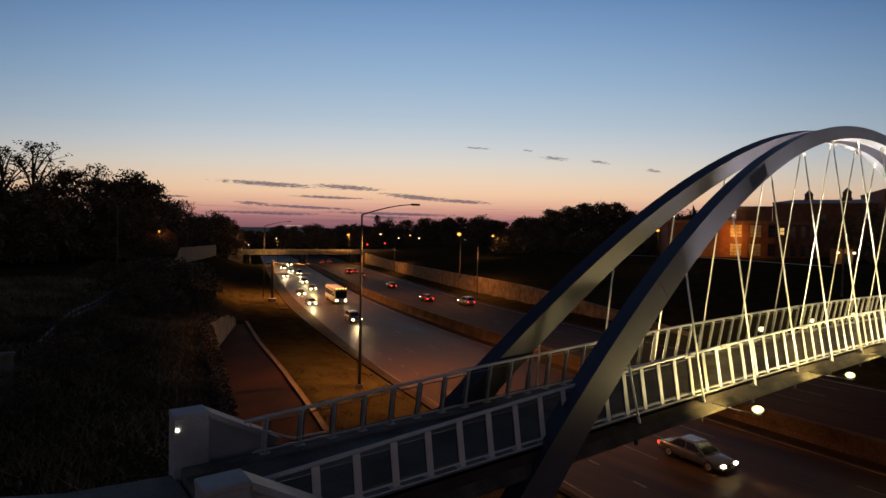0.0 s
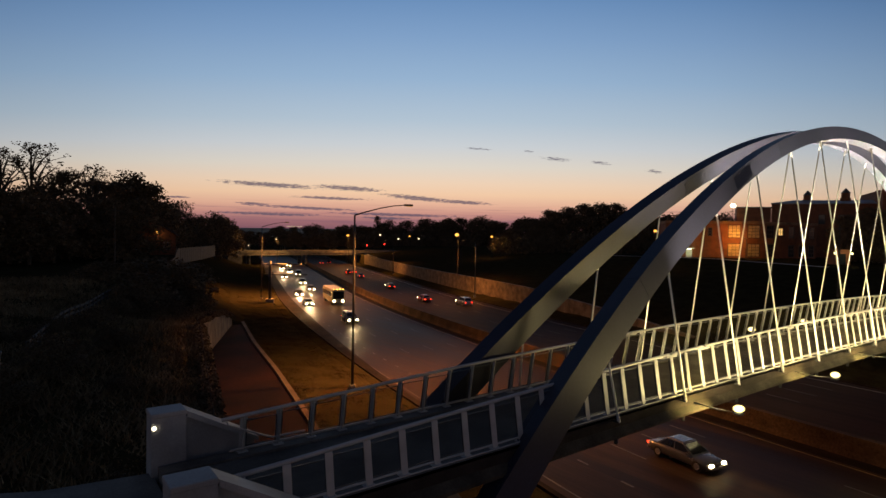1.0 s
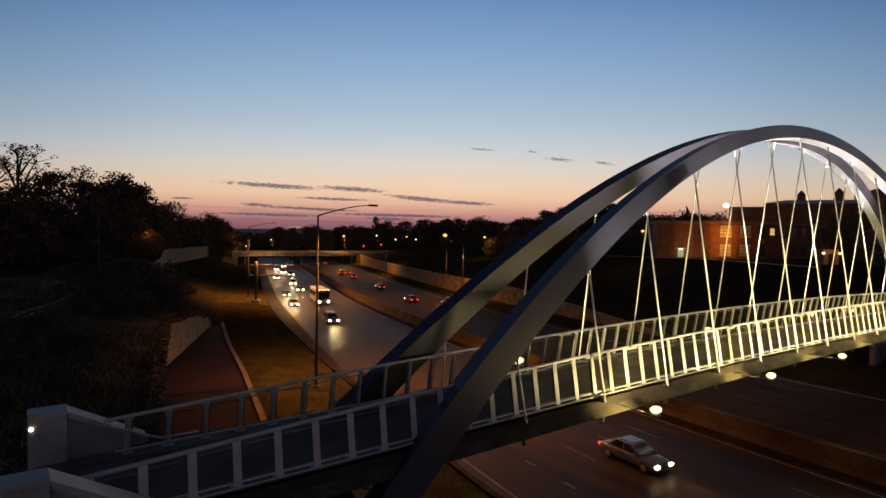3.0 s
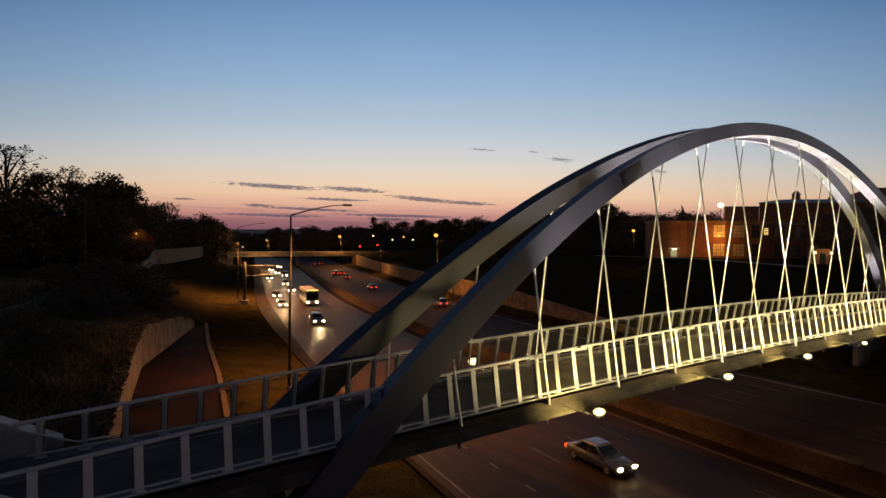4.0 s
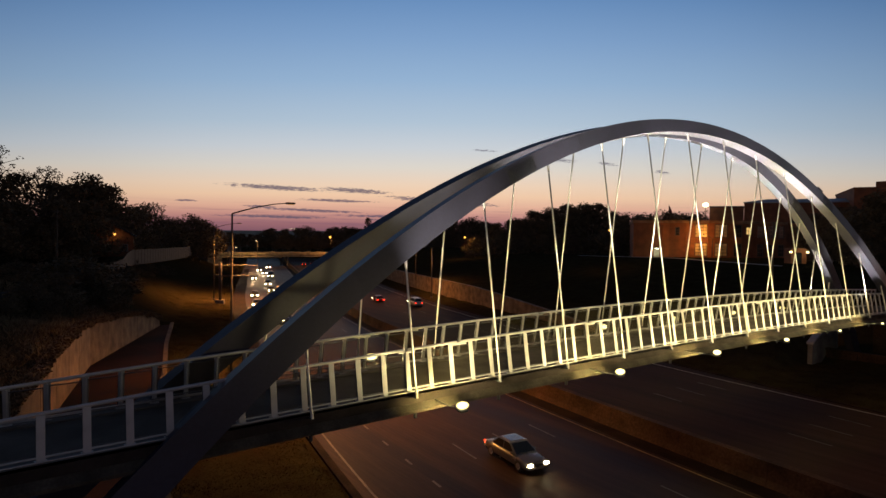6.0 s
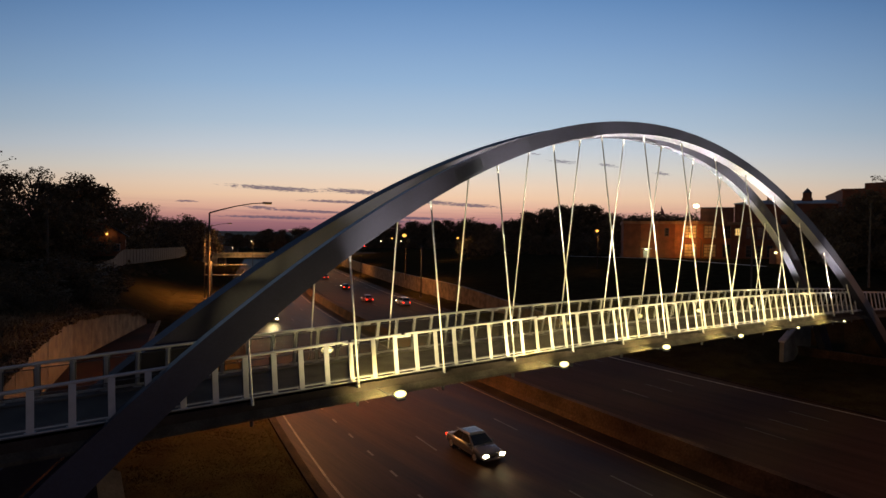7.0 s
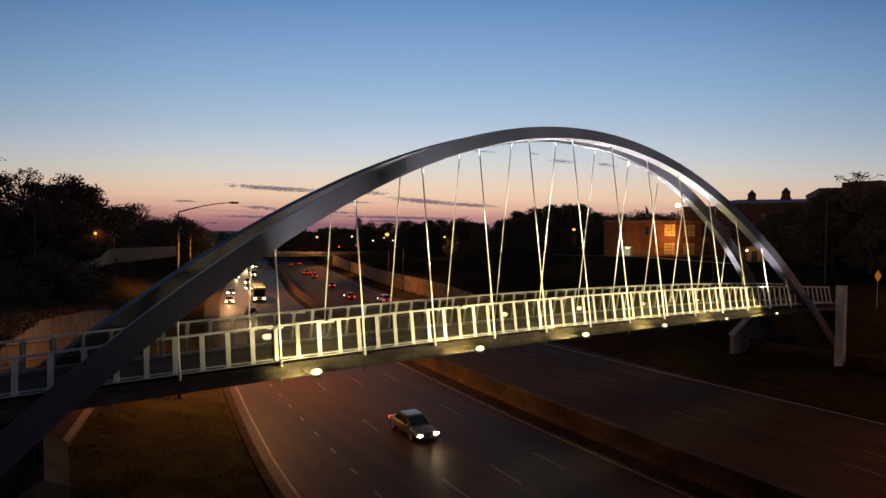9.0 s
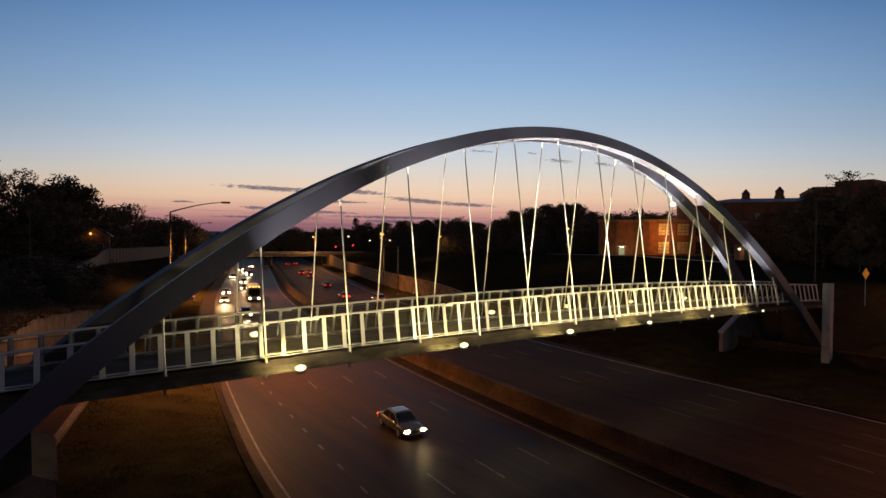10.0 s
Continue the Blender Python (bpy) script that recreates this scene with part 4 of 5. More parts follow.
SHRUB = [(tree("shrub", 51 + i, 3, 2.2, 12, 300, 0.095, 0.1, "dense dark shrub on the bank"), 3) for i in range(2)]

rnd = random.Random(8)
# wood on the hillside, tops along the skyline
SKYLINE = [(-11.0, 129, 24.2, 1), (-16, 125, 22.6, 1), (-22, 121, 21.5, 0), (-1, 128, 20.6, 1), (4.5, 133, 17.6, 0), (8.0, 137, 20.2, 0), (11.6, 137, 18.2, 0), (-6, 126, 18.5, 0), (1, 136, 18.0, 0),
           (10.0, 140, 17.5, 0), (6.5, 142, 18, 0), (-30, 115, 21, 0), (-38, 108, 21, 0)]
for i, (x, y, top, k) in enumerate(SKYLINE):
    placed(SPARSE if k else LEAFY, i, x, y, top, widen=1.15 if k else 0.95)
for i in range(26):
    f = i / 25
    x, y = lerp(-62, 4, f) + rnd.uniform(-3, 3), lerp(70, 122, f) + rnd.uniform(-4, 4)
    placed(LEAFY, i, x, y, lerp(15, 13.0, f) + rnd.uniform(-2, 1.0), widen=1.15)
for i, (x, y, top) in enumerate([(26, 185, 15.5), (30, 186, 17.0), (33, 192, 13.5), (22, 176, 15), (36, 201, 11.8), (41, 208, 12.2), (48, 216, 13.4), (53, 226, 12.8), (58, 240, 11.5), (64, 258, 10.5), (70, 275, 10), (44, 225, 11.5), (20, 165, 14.0)]):
    placed(SPARSE if i in (1, 2) else ROUND, i, x, y, top, z=ground_z(x, y) - 0.5, widen=1.0)
# far line of trees behind the overpass
for i in range(46):
    f = i / 45
    x, y = lerp(118, 305, f) + rnd.uniform(-4, 4), lerp(415, 272, f) + rnd.uniform(-6, 6)
    placed(LEAFY + ROUND, i, x, y, lerp(7.5, 18.5, min(1, f * 1.5)) + rnd.uniform(-2.5, 2.5), z=-3, widen=1.25)
placed(PINE, 0, 198.9, 353.2, 21.5, z=-3)
for i in range(26):
    x, y = lerp(128, 300, i / 25) + rnd.uniform(-6, 6), lerp(330, 225, i / 25) + rnd.uniform(-5, 5)
    placed(ROUND, i, x, y, 6.5 + rnd.uniform(-2, 2), z=-3, widen=1.3)
# clump beyond the lawn
for i, (x, y, top) in enumerate([(190, 173, 19.5), (196, 169, 21.0), (202, 164, 22.4), (208, 160, 22.6), (214, 156, 23.6), (219, 152, 20), (225, 166, 21), (206, 178, 22), (214, 175, 24), (221, 170, 24.4), (199, 184, 20.5), (231, 162, 20.4), (236, 158, 19.0), (242, 154, 19.2), (249, 150, 18.5), (256, 144, 19), (262, 139, 18), (184, 178, 15), (176, 184, 14)]):
    placed(LEAFY, i, x, y, top, z=1.0, widen=1.1)
for i, (x, y, top) in enumerate([(123, 136, 7.2), (129, 132, 7.6), (136, 127, 7.8), (143, 121, 8.6), (150, 118, 9.0), (158, 112, 9.4)]):
    placed(ROUND, i, x, y, top, z=0.4, widen=1.2)
# trees by the far bridge end and round the school
for i, (x, y, top, k) in enumerate([(121.3, 13.2, 19.6, 1), (118.8, 16, 16.2, 0), (122, 19, 15.4, 0), (125, 10.5, 17.0, 0), (129, 6, 16.5, 0), (131, 24.5, 13.4, 0), (134, 1, 17, 0), (140, 28, 14, 0), (154.5, 42, 12.6, 0), (159, 39, 16, 0), (150, 36, 14, 0), (146, 31, 15, 0), (163, 45, 14.5, 0), (127, 16, 15.2, 0), (112, 8, 11, 0), (116, 2, 12, 0)]):
    placed(SPARSE if k else LEAFY, i, x, y, top, z=2.0, widen=1.0)
for i in range(34):
    y = rnd.uniform(46, 140)
    x = (wall_x(y) - rnd.uniform(2, 9)) if y < 73 else road_x(y) - rnd.uniform(17, 28)
    placed(SHRUB, i, x, y, ground_z(x, y) + rnd.uniform(1.2, 3.0), widen=1.3)
for i in range(16):
    y = rnd.uniform(8, 44)
    x = wall_x(y) - rnd.uniform(3, 14)
    placed(SHRUB, i, x, y, ground_z(x, y) + rnd.uniform(0.8, 2.0), widen=1.3)
for i, (x, y, top) in enumerate([(0.6, 66, 3.2), (3.6, 71, 2.4), (-4.5, 70, 3.0)]):
    placed(SHRUB, i, x, y, top, widen=1.7)
for i, (x, y, top) in enumerate([(155, 98, 14.8), (163, 96, 15.6), (171, 93, 16.0), (178, 92, 16.4), (184, 88, 16.0)]):
    placed(ROUND, i, x, y, top, z=1.0, widen=1.1)
hide_away(LEAFY + ROUND + SPARSE + PINE + SHRUB)


# ---------------------------------------------------------------- hillside: house, fence, poles
def pale_fence():
    ob = thing("panel_fence", "long pale plank fence along the top of the bank", "fence")
    line = [(7.5, 98, 1.2), (11.5, 109, 2.0), (13.0, 115, 2.9), (14.6, 121, 3.4), (26, 147, 3.2), (36, 172, 3.0), (46.2, 210, 2.5)]
    for (xa, ya, ta), (xb, yb, tb) in zip(line, line[1:]):
        run = math.hypot(xb - xa, yb - ya)
        n = round(run / 2.4)
        for i in range(n):
            a, b = i / n + 0.004, (i + 1) / n - 0.004
            secs = []
            for f in (a, b):
                x, y, t = lerp(xa, xb, f), lerp(ya, yb, f), lerp(ta, tb, i / n)
                h = lerp(0.5, 0.9, (y - 85) / 20) if y < 104 else lerp(0.9, 3.1, (y - 104) / 17)
                secs.append([(x, y, t - h - 0.3), (x + 0.07, y - 0.04, t - h - 0.3), (x + 0.07, y - 0.04, t), (x, y, t)])
            part("panel", sweep(bmesh.new(), secs), FENCE, ob)
            x, y, t = lerp(xa, xb, i / n), lerp(ya, yb, i / n), lerp(ta, tb, i / n)
            part("post", boxes((x - 0.07, y - 0.09, t - 3.4, x + 0.09, y + 0.07, t + 0.08)), FENCE, ob)


FENCE = material("weathered_fence", (0.075, 0.066, 0.06), 0.85, 0, 0.25, 1.0, 9, 0.2)
pale_fence()


def hill_fence():
    """Low post-and-rail fence that climbs the bank to the plank fence."""
    ob = thing("rail_fence", "low weathered post and rail fence along the grassy bank", "fence")
    line = [(-13.0, 28.3), (-10.6, 40.3), (-6.1, 56.6), (0.3, 77.2), (7.3, 97.6)]
    tops = []
    post = None
    for (xa, ya), (xb, yb) in zip(line, line[1:]):
        n = round(math.hypot(xb - xa, yb - ya) / 1.8)
        for i in range(n):
            x, y = lerp(xa, xb, i / n), lerp(ya, yb, i / n)
            g = ground_z(x, y)
            tops.append((x, y, g))
            if post is None:
                post = part("post", boxes((-0.09, -0.07, -0.4, 0.09, 0.07, 1.15), bevel=0.02), FENCE, ob).data
                p = ob.children[-1]
            else:
                p = new("post", post)
                p.parent = ob
            p.matrix_basis = pose(x, y, g, 0, 0, 18)
    for h in (1.02, 0.62):
        for a, b in zip(tops, tops[1:]):
            d = Vector((b[1] - a[1], a[0] - b[0], 0)).normalized() * 0.03
            secs = [[(x - d.x, y - d.y, z + h - 0.09), (x + d.x, y + d.y, z + h - 0.09), (x + d.x, y + d.y, z + h + 0.09), (x - d.x, y - d.y, z + h + 0.09)] for x, y, z in (a, b)]
            part("rail", sweep(bmesh.new(), secs), FENCE, ob)


hill_fence()


def bank_wall():
    ob = thing("end_wall", "pale rough concrete wall standing on the grassy bank", "wall")
    for i in range(3):
        x = -14.1 - 1.6 * (i + 1)
        part("panel", boxes((x + 0.006, 20.0, -2.6, x + 1.594, 20.4, 1.3), bevel=0.015), CONCRETE, ob)
    part("coping", boxes((-18.95, 19.95, 1.304, -14.06, 20.45, 1.44), bevel=0.02), CONCRETE, ob)


bank_wall()


def house(x, y, z, rz):
    ob = thing("house", "small dark gabled house with a lit porch lamp", "house", at=(x, y, z), rz=rz)
    part("wall", boxes((-5, 0, 0, 5, 8, 4.6)), BRICK, ob)
    bm = bmesh.new()
    prism(bm, [(-5.6, 4.5), (0, 8.2), (5.6, 4.5), (5.6, 4.75), (0, 8.5), (-5.6, 4.75)], -0.6, 8.6)
    part("roof", bm, DARKMETAL, ob)
    bm = bmesh.new()
    prism(bm, [(-5, 4.6), (5, 4.6), (0, 7.9)], 0.02, 0.3)
    part("gable", bm, BRICK, ob)
    for wx in (-3.2, 0, 3.2):
        w = part("window", boxes((wx - 0.7, -0.06, 1.2, wx + 0.7, -0.01, 2.9), bevel=0.02), PALE, ob)
        part("pane", boxes((wx - 0.6, -0.08, 1.3, wx + 0.6, -0.062, 2.8)), PANE, w)
    bm = bmesh.new()
    bmesh.ops.create_uvsphere(bm, u_segments=10, v_segments=8, radius=0.3, matrix=pose(1.2, -0.4, 5.2))
    part("porch_lamp", bm, YELLOWBULB, ob, "glowing porch lamp")
    lamp("porch_light", "POINT", (x + 1.2, y - 1.4, z + 5.2), 18, (1.0, 0.6, 0.2), 0.2)


PANE = material("dark_pane", (0.02, 0.025, 0.03), 0.08, 0, 0.1, 1, 5, 0)
house(11.5, 132.6, 1.6, -8)


def utility_pole(x, y, z, h):
    ob = thing("utility_pole", "thin dark wooden utility pole", "pole", "utility poles", at=(x, y, z))
    part("pole", tube(bmesh.new(), [(0, 0, -0.5), (0, 0, h)], [0.16, 0.1], 8), BARK, ob)
    part("crossarm", boxes((-1.0, -0.06, h - 0.7, 1.0, 0.06, h - 0.58)), BARK, ob)


utility_pole(0.6, 104, 0.8, 10.5)
utility_pole(86, 20.5, -0.5, 10.5)
utility_pole(97.8, 9.3, 0.4, 12.6)


PLATE = 2.6 - ground_z(88.5, -0.15)


def road_sign(x, y, z):
    ob = thing("road_sign", "small yellow diamond road sign on a post", "road sign", at=(x, y, z))
    part("post", tube(bmesh.new(), [(0, 0, -0.2), (0, 0, PLATE + 0.3)], 0.035, 6), RAIL, ob)
    bm = boxes((-0.58, -0.05, -0.58, 0.58, -0.035, 0.58), bevel=0.01)
    bmesh.ops.transform(bm, matrix=pose(0, 0, PLATE, 0, 45, 0), verts=bm.verts)
    part("plate", bm, material("yellow_sign", (0.8, 0.5, 0.03), 0.5, 0, 0.1, 2, 9, 0), ob, "yellow plate")
    ob.matrix_basis = pose(x, y, z, 0, 0, -11)


road_sign(88.5, -0.15, ground_z(88.5, -0.15))


def chain_fence():
    ob = thing("mesh_fence", "tall thin dark wire fence beyond the bridge end", "fence")
    me = None
    line = [(78 + 2.5 * i, -2.5 - 2.2 * i) for i in range(16)]
    for x, y in line:
        g = ground_z(x, y)
        if me is None:
            me = part("post", tube(bmesh.new(), [(0, 0, -0.3), (0, 0, 3.0)], 0.03, 6), DARKMETAL, ob).data
            p = ob.children[-1]
        else:
            p = new("post", me)
            p.parent = ob
        p.matrix_basis = pose(x, y, g)
    for (xa, ya), (xb, yb) in zip(line, line[1:]):
        za, zb = ground_z(xa, ya), ground_z(xb, yb)
        bm = bmesh.new()
        for k in range(9):
            f = k / 8
            tube(bm, [(lerp(xa, xb, f), lerp(ya, yb, f), lerp(za, zb, f)), (lerp(xa, xb, f), lerp(ya, yb, f), lerp(za, zb, f) + 2.95)], 0.008, 4, False)
        for k in range(6):
            tube(bm, [(xa, ya, za + 0.1 + 0.57 * k), (xb, yb, zb + 0.1 + 0.57 * k)], 0.008, 4, False)
        part("wire_panel", bm, DARKMETAL, ob)


chain_fence()


# ---------------------------------------------------------------- the school
def window(parent, m, w, h, cols, rows, lit):
    win = part("window", boxes((-w / 2 - 0.14, -0.1, -0.14, w / 2 + 0.14, 0.02, 0), (-w / 2 - 0.14, -0.1, h, w / 2 + 0.14, 0.02, h + 0.14), (-w / 2 - 0.14, -0.1, 0, -w / 2, 0.02, h), (w / 2, -0.1, 0, w / 2 + 0.14, 0.02, h)), WFRAME, parent)
    win.matrix_basis = m
    for c in range(cols):
        for r in range(rows):
            x0, x1 = -w / 2 + w * c / cols + 0.05, -w / 2 + w * (c + 1) / cols - 0.05
            z0, z1 = h * r / rows + 0.05, h * (r + 1) / rows - 0.05
            part("pane", boxes((x0, -0.02, z0, x1, 0.03, z1)), lit, win)
    for c in range(1, cols):
        part("mullion", boxes((-w / 2 + w * c / cols - 0.05, -0.06, 0, -w / 2 + w * c / cols + 0.05, 0.03, h)), WFRAME, win)
    for r in range(1, rows):
        part("transom", boxes((-w / 2, -0.05, h * r / rows - 0.05, w / 2, 0.025, h * r / rows + 0.05)), WFRAME, win)


STONE = material("brown_stone", (0.27, 0.15, 0.08), 0.85, 0, 0.3, 0.6, 8, 0.2)
ROOF = material("pale_metal_roof", (0.3, 0.3, 0.31), 0.5, 0.3, 0.2, 0.3, 6, 0.1)
WFRAME = material("window_frame_paint", (0.07, 0.055, 0.04), 0.6, 0, 0.2, 1, 9, 0.05)
BLIND = material("pale_blind_pane", (0.5, 0.4, 0.22), 0.3, 0, 0.25, 0.8, 6, 0)


def school():
    """Two-storey brick front with a bowed corner, a taller block with cupolas behind."""
    ob = thing("school", "large red brick school with tall windows lit by an added fill light", "building")
    plan = [(136.7, 81.2), (139.2, 77.4), (142.9, 73.9), (144.2, 69.6), (147.2, 64.9), (157.0, 60.5), (172, 55.5), (180, 72), (150, 92)]
    z0, z1 = 1.0, 12.5
    bm = bmesh.new()
    sweep(bm, [[(x, y, z0) for x, y in plan], [(x, y, z1) for x, y in plan]])
    part("wall", bm, BRICK, ob)
    cx, cy = 158, 73
    grown = [(cx + (x - cx) * 1.015, cy + (y - cy) * 1.015) for x, y in plan]
    bm = bmesh.new()
    sweep(bm, [[(x, y, z1 - 0.5) for x, y in grown], [(x, y, z1 + 0.25) for x, y in grown]])
    part("cornice", bm, STONE, ob, "moulded stone cornice")
    bm = bmesh.new()
    sweep(bm, [[(x, y, z0) for x, y in grown], [(x, y, 2.3) for x, y in grown]])
    part("plinth", bm, STONE, ob, "stone base course")
    bm = bmesh.new()
    sweep(bm, [[(x, y, 6.7) for x, y in grown], [(x, y, 7.0) for x, y in grown]])
    part("string_course", bm, BRICK, ob)

    def on(a, b, f, z, out=0.03):
        (xa, ya), (xb, yb) = plan[a], plan[b]
        dx, dy = xb - xa, yb - ya
        n = math.hypot(dx, dy)
        return pose(xa + dx * f + dy / n * out, ya + dy * f - dx / n * out, z, 0, 0, math.degrees(math.atan2(dy, dx)))
    for z in (3.0, 8.2):
        window(ob, on(3, 4, 0.7, z), 2.9, 3.4, 3, 4, BLIND)
        window(ob, on(4, 5, 0.38, z), 3.7, 3.4, 3, 4, BLIND)
        window(ob, on(4, 5, 0.87, z), 2.2, 3.4, 3, 3, PANE)
        for f in (0.4, 0.65, 0.88):
            window(ob, on(5, 6, f, z), 1.8, 3.2, 3, 3, PANE)
    window(ob, on(5, 6, 0.14, 9.0), 1.6, 2.0, 2, 2, glow("lit_room", (1.0, 0.62, 0.2), 0.9))
    window(ob, on(2, 3, 0.5, 8.6), 1.0, 2.2, 1, 3, PANE)
    # lit side door
    m = on(1, 2, 0.35, 1.9)
    door = part("door", boxes((-0.8, -0.12, 0, 0.8, 0.05, 2.6), bevel=0.02), PALE, ob, "pale lit door")
    door.matrix_basis = m
    bay = part("entrance_bay", boxes((-1.7, -0.1, -0.9, -0.95, 0.0, 9.2), (0.95, -0.1, -0.9, 1.7, 0.0, 9.2), (-0.95, -0.1, 3.3, 0.95, 0.0, 9.2), (-1.85, -0.18, 9.2, 1.85, 0.0, 9.6), bevel=0.02), BRICK, ob, "tall brick entrance bay")
    bay.matrix_basis = m
    part("hood", boxes((-1.3, -0.9, 2.9, 1.3, 0.1, 3.2), bevel=0.05), PALE, door)
    part("door_lamp", boxes((-0.5, -0.5, 2.78, 0.5, -0.2, 2.9)), glow("door_glow", (0.9, 1.0, 0.62), 9), door)
    p = m @ Vector((0, -1.6, 2.5))
    lamp("door_light", "POINT", p, 110, (0.85, 1.0, 0.5), 0.2)
    # taller block behind
    back = thing("school_hall", "tall dark brick school block with two roof cupolas", "building")
    bm = bmesh.new()
    outline = [(179.4, 71.2), (186, 62), (196, 44), (214, 24), (250, 60), (222, 88)]
    sweep(bm, [[(x, y, 1.0) for x, y in outline], [(x, y, 19.2) for x, y in outline]])
    part("wall", bm, BRICK, back)
    low = [(174, 79.5), (179.36, 71.24), (193, 79.8), (188, 87)]
    part("wing", sweep(bmesh.new(), [[(x, y, 1.0) for x, y in low], [(x, y, 17.9) for x, y in low]]), BRICK, back)
    part("wing_coping", sweep(bmesh.new(), [[(183.5 + (x - 183.5) * 1.01, 79.4 + (y - 79.4) * 1.01, z) for x, y in low] for z in (17.91, 18.3)]), DARKMETAL, back)
    tall = [(188.2, 44.5), (200, 21), (226, 33), (213, 58)]
    part("upper_block", sweep(bmesh.new(), [[(x, y, 1.0) for x, y in tall], [(x, y, 22.6) for x, y in tall]]), BRICK, back, "taller flat-roofed brick block")
    part("upper_parapet", sweep(bmesh.new(), [[(207 + (x - 207) * 1.01, 39 + (y - 39) * 1.01, z) for x, y in tall] for z in (22.61, 23.05)]), BRICK, back)
    part("plant_room", boxes((200, 33, 23.06, 212, 43, 25.4), bevel=0.1), BRICK, back)
    eaves = [(205 + (x - 205) * 1.012, 62 + (y - 62) * 1.012) for x, y in outline]
    ridge = [(208 + (x - 208) * 0.72, 60 + (y - 60) * 0.72) for x, y in outline]
    part("roof", sweep(bmesh.new(), [[(x, y, 19.21) for x, y in eaves], [(x, y, 19.5) for x, y in eaves], [(x, y, 20.7) for x, y in ridge]]), ROOF, back, "pale metal hipped roof")
    for (xa, ya), (xb, yb) in zip(outline[1:3], outline[2:4]):
        run = math.hypot(xb - xa, yb - ya)
        for i in range(int(run / 5)):
            f = (i + 0.5) / int(run / 5)
            dx, dy = (xb - xa) / run, (yb - ya) / run
            window(back, pose(xa + (xb - xa) * f + dy * 0.03, ya + (yb - ya) * f - dx * 0.03, 13.0, 0, 0, math.degrees(math.atan2(dy, dx))), 1.6, 2.8, 1, 2, PANE)
    for x, y in ((190.9, 65.3), (189.0, 54.1)):
        cup = part("cupola", boxes((x - 1.1, y - 1.1, 20.0, x + 1.1, y + 1.1, 20.9), (x - 0.9, y - 0.9, 20.9, x + 0.9, y + 0.9, 22.4)), BRICK, back)
        bm = bmesh.new()
        bmesh.ops.create_cone(bm, cap_ends=True, segments=8, radius1=1.4, radius2=0.1, depth=1.5, matrix=pose(x, y, 23.14))
        part("cupola_roof", bm, DARKMETAL, cup)
    # entrance with two lamps
    ent = thing("entrance", "small lit entrance porch with two wall lamps", "porch", at=(126.5, 33.5, 2.6), rz=-38)
    part("wall", boxes((-1.6, 0, 0, 1.6, 2.5, 3.2), bevel=0.03), BRICK, ent)
    d = part("door", boxes((-0.6, -0.05, 0.02, 0.6, 0.0, 2.3)), PANE, ent, "dark glazed door")
    for sx in (-1.7, 1.7):
        w = part("wall_lamp", boxes((sx - 0.2, -0.35, 2.2, sx + 0.2, -0.02, 2.6)), glow("porch_glow", (1.0, 0.85, 0.4), 3), ent, "glowing wall lamp")
    lamp("entrance_light", "POINT", (125.4, 31.9, 5.4), 140, (1.0, 0.85, 0.45), 0.2)


school()


def school_walk():
    """Concrete footway that runs before the school lawn."""
    line = [(133.5, 98), (132.6, 87), (131.7, 67.5), (124, 53.2), (121, 43), (117, 30)]
    secs = []
    for (xa, ya), (xb, yb) in zip(line, line[1:]):
        for j in range(4):
            x, y = lerp(xa, xb, j / 4), lerp(ya, yb, j / 4)
            z = ground_z(x, y)
            secs.append([(x - 0.8, y, z - 0.2), (x + 0.8, y, z - 0.2), (x + 0.8, y, z + 0.07), (x - 0.8, y, z + 0.07)])
    tagged(link("pavement_3", sweep(bmesh.new(), secs), PALE), "pale concrete footway before the school", "pavement", kind="structure")


school_walk()


def flagpole():
    ob = thing("flagpole", "slim flagpole with a drooping dark red flag", "flagpole", at=(189.5, 103.9, ground_z(189.5, 103.9)), rz=-55)
    top = 20.4 - ground_z(189.5, 103.9)
    part("pole", tube(bmesh.new(), [(0, 0, -0.3), (0, 0, top)], [0.12, 0.06], 8), DARKMETAL, ob)
    secs = []
    for i in range(9):
        f = i / 8
        w = 0.2 + 1.7 * f * (1 - 0.3 * f)
        bend = 0.16 * math.sin(f * 7)
        z = top - 0.15 - 3.0 * f
        secs.append([(0.05, -0.03 + bend * 0.3, z), (w * 0.5, bend - 0.03, z - 0.12), (w, -bend - 0.03, z - 0.3), (w, -bend + 0.03, z - 0.3), (w * 0.5, bend + 0.03, z - 0.12), (0.05, 0.03 + bend * 0.3, z)])
    part("flag", sweep(bmesh.new(), secs), material("flag_cloth", (0.22, 0.05, 0.05), 0.8, 0, 0.3, 1, 6, 0), ob, "drooping dark red flag")


flagpole()


# ---------------------------------------------------------------- vehicles
def wheel_mesh():
    bm = bmesh.new()
    bmesh.ops.create_cone(bm, cap_ends=True, segments=18, radius1=0.33, radius2=0.33, depth=0.22, matrix=pose(0, 0, 0, 0, 90, 0))
    return bm


GLASS = material("car_glass", (0.015, 0.017, 0.02), 0.05, 0, 0.1, 1, 4, 0)
TYRE = material("tyre", (0.02, 0.02, 0.02), 0.85, 0, 0.2, 3, 20, 0.1)
HEAD = glow("headlight", (1.0, 0.76, 0.38), 40)
TAIL = glow("taillight", (1.0, 0.035, 0.012), 5)
AMBER = glow("marker_light", (1.0, 0.5, 0.08), 10)


SILVER = material("silver_car_paint", (0.38, 0.37, 0.36), 0.25, 0.5, 0.05, 1, 5, 0)


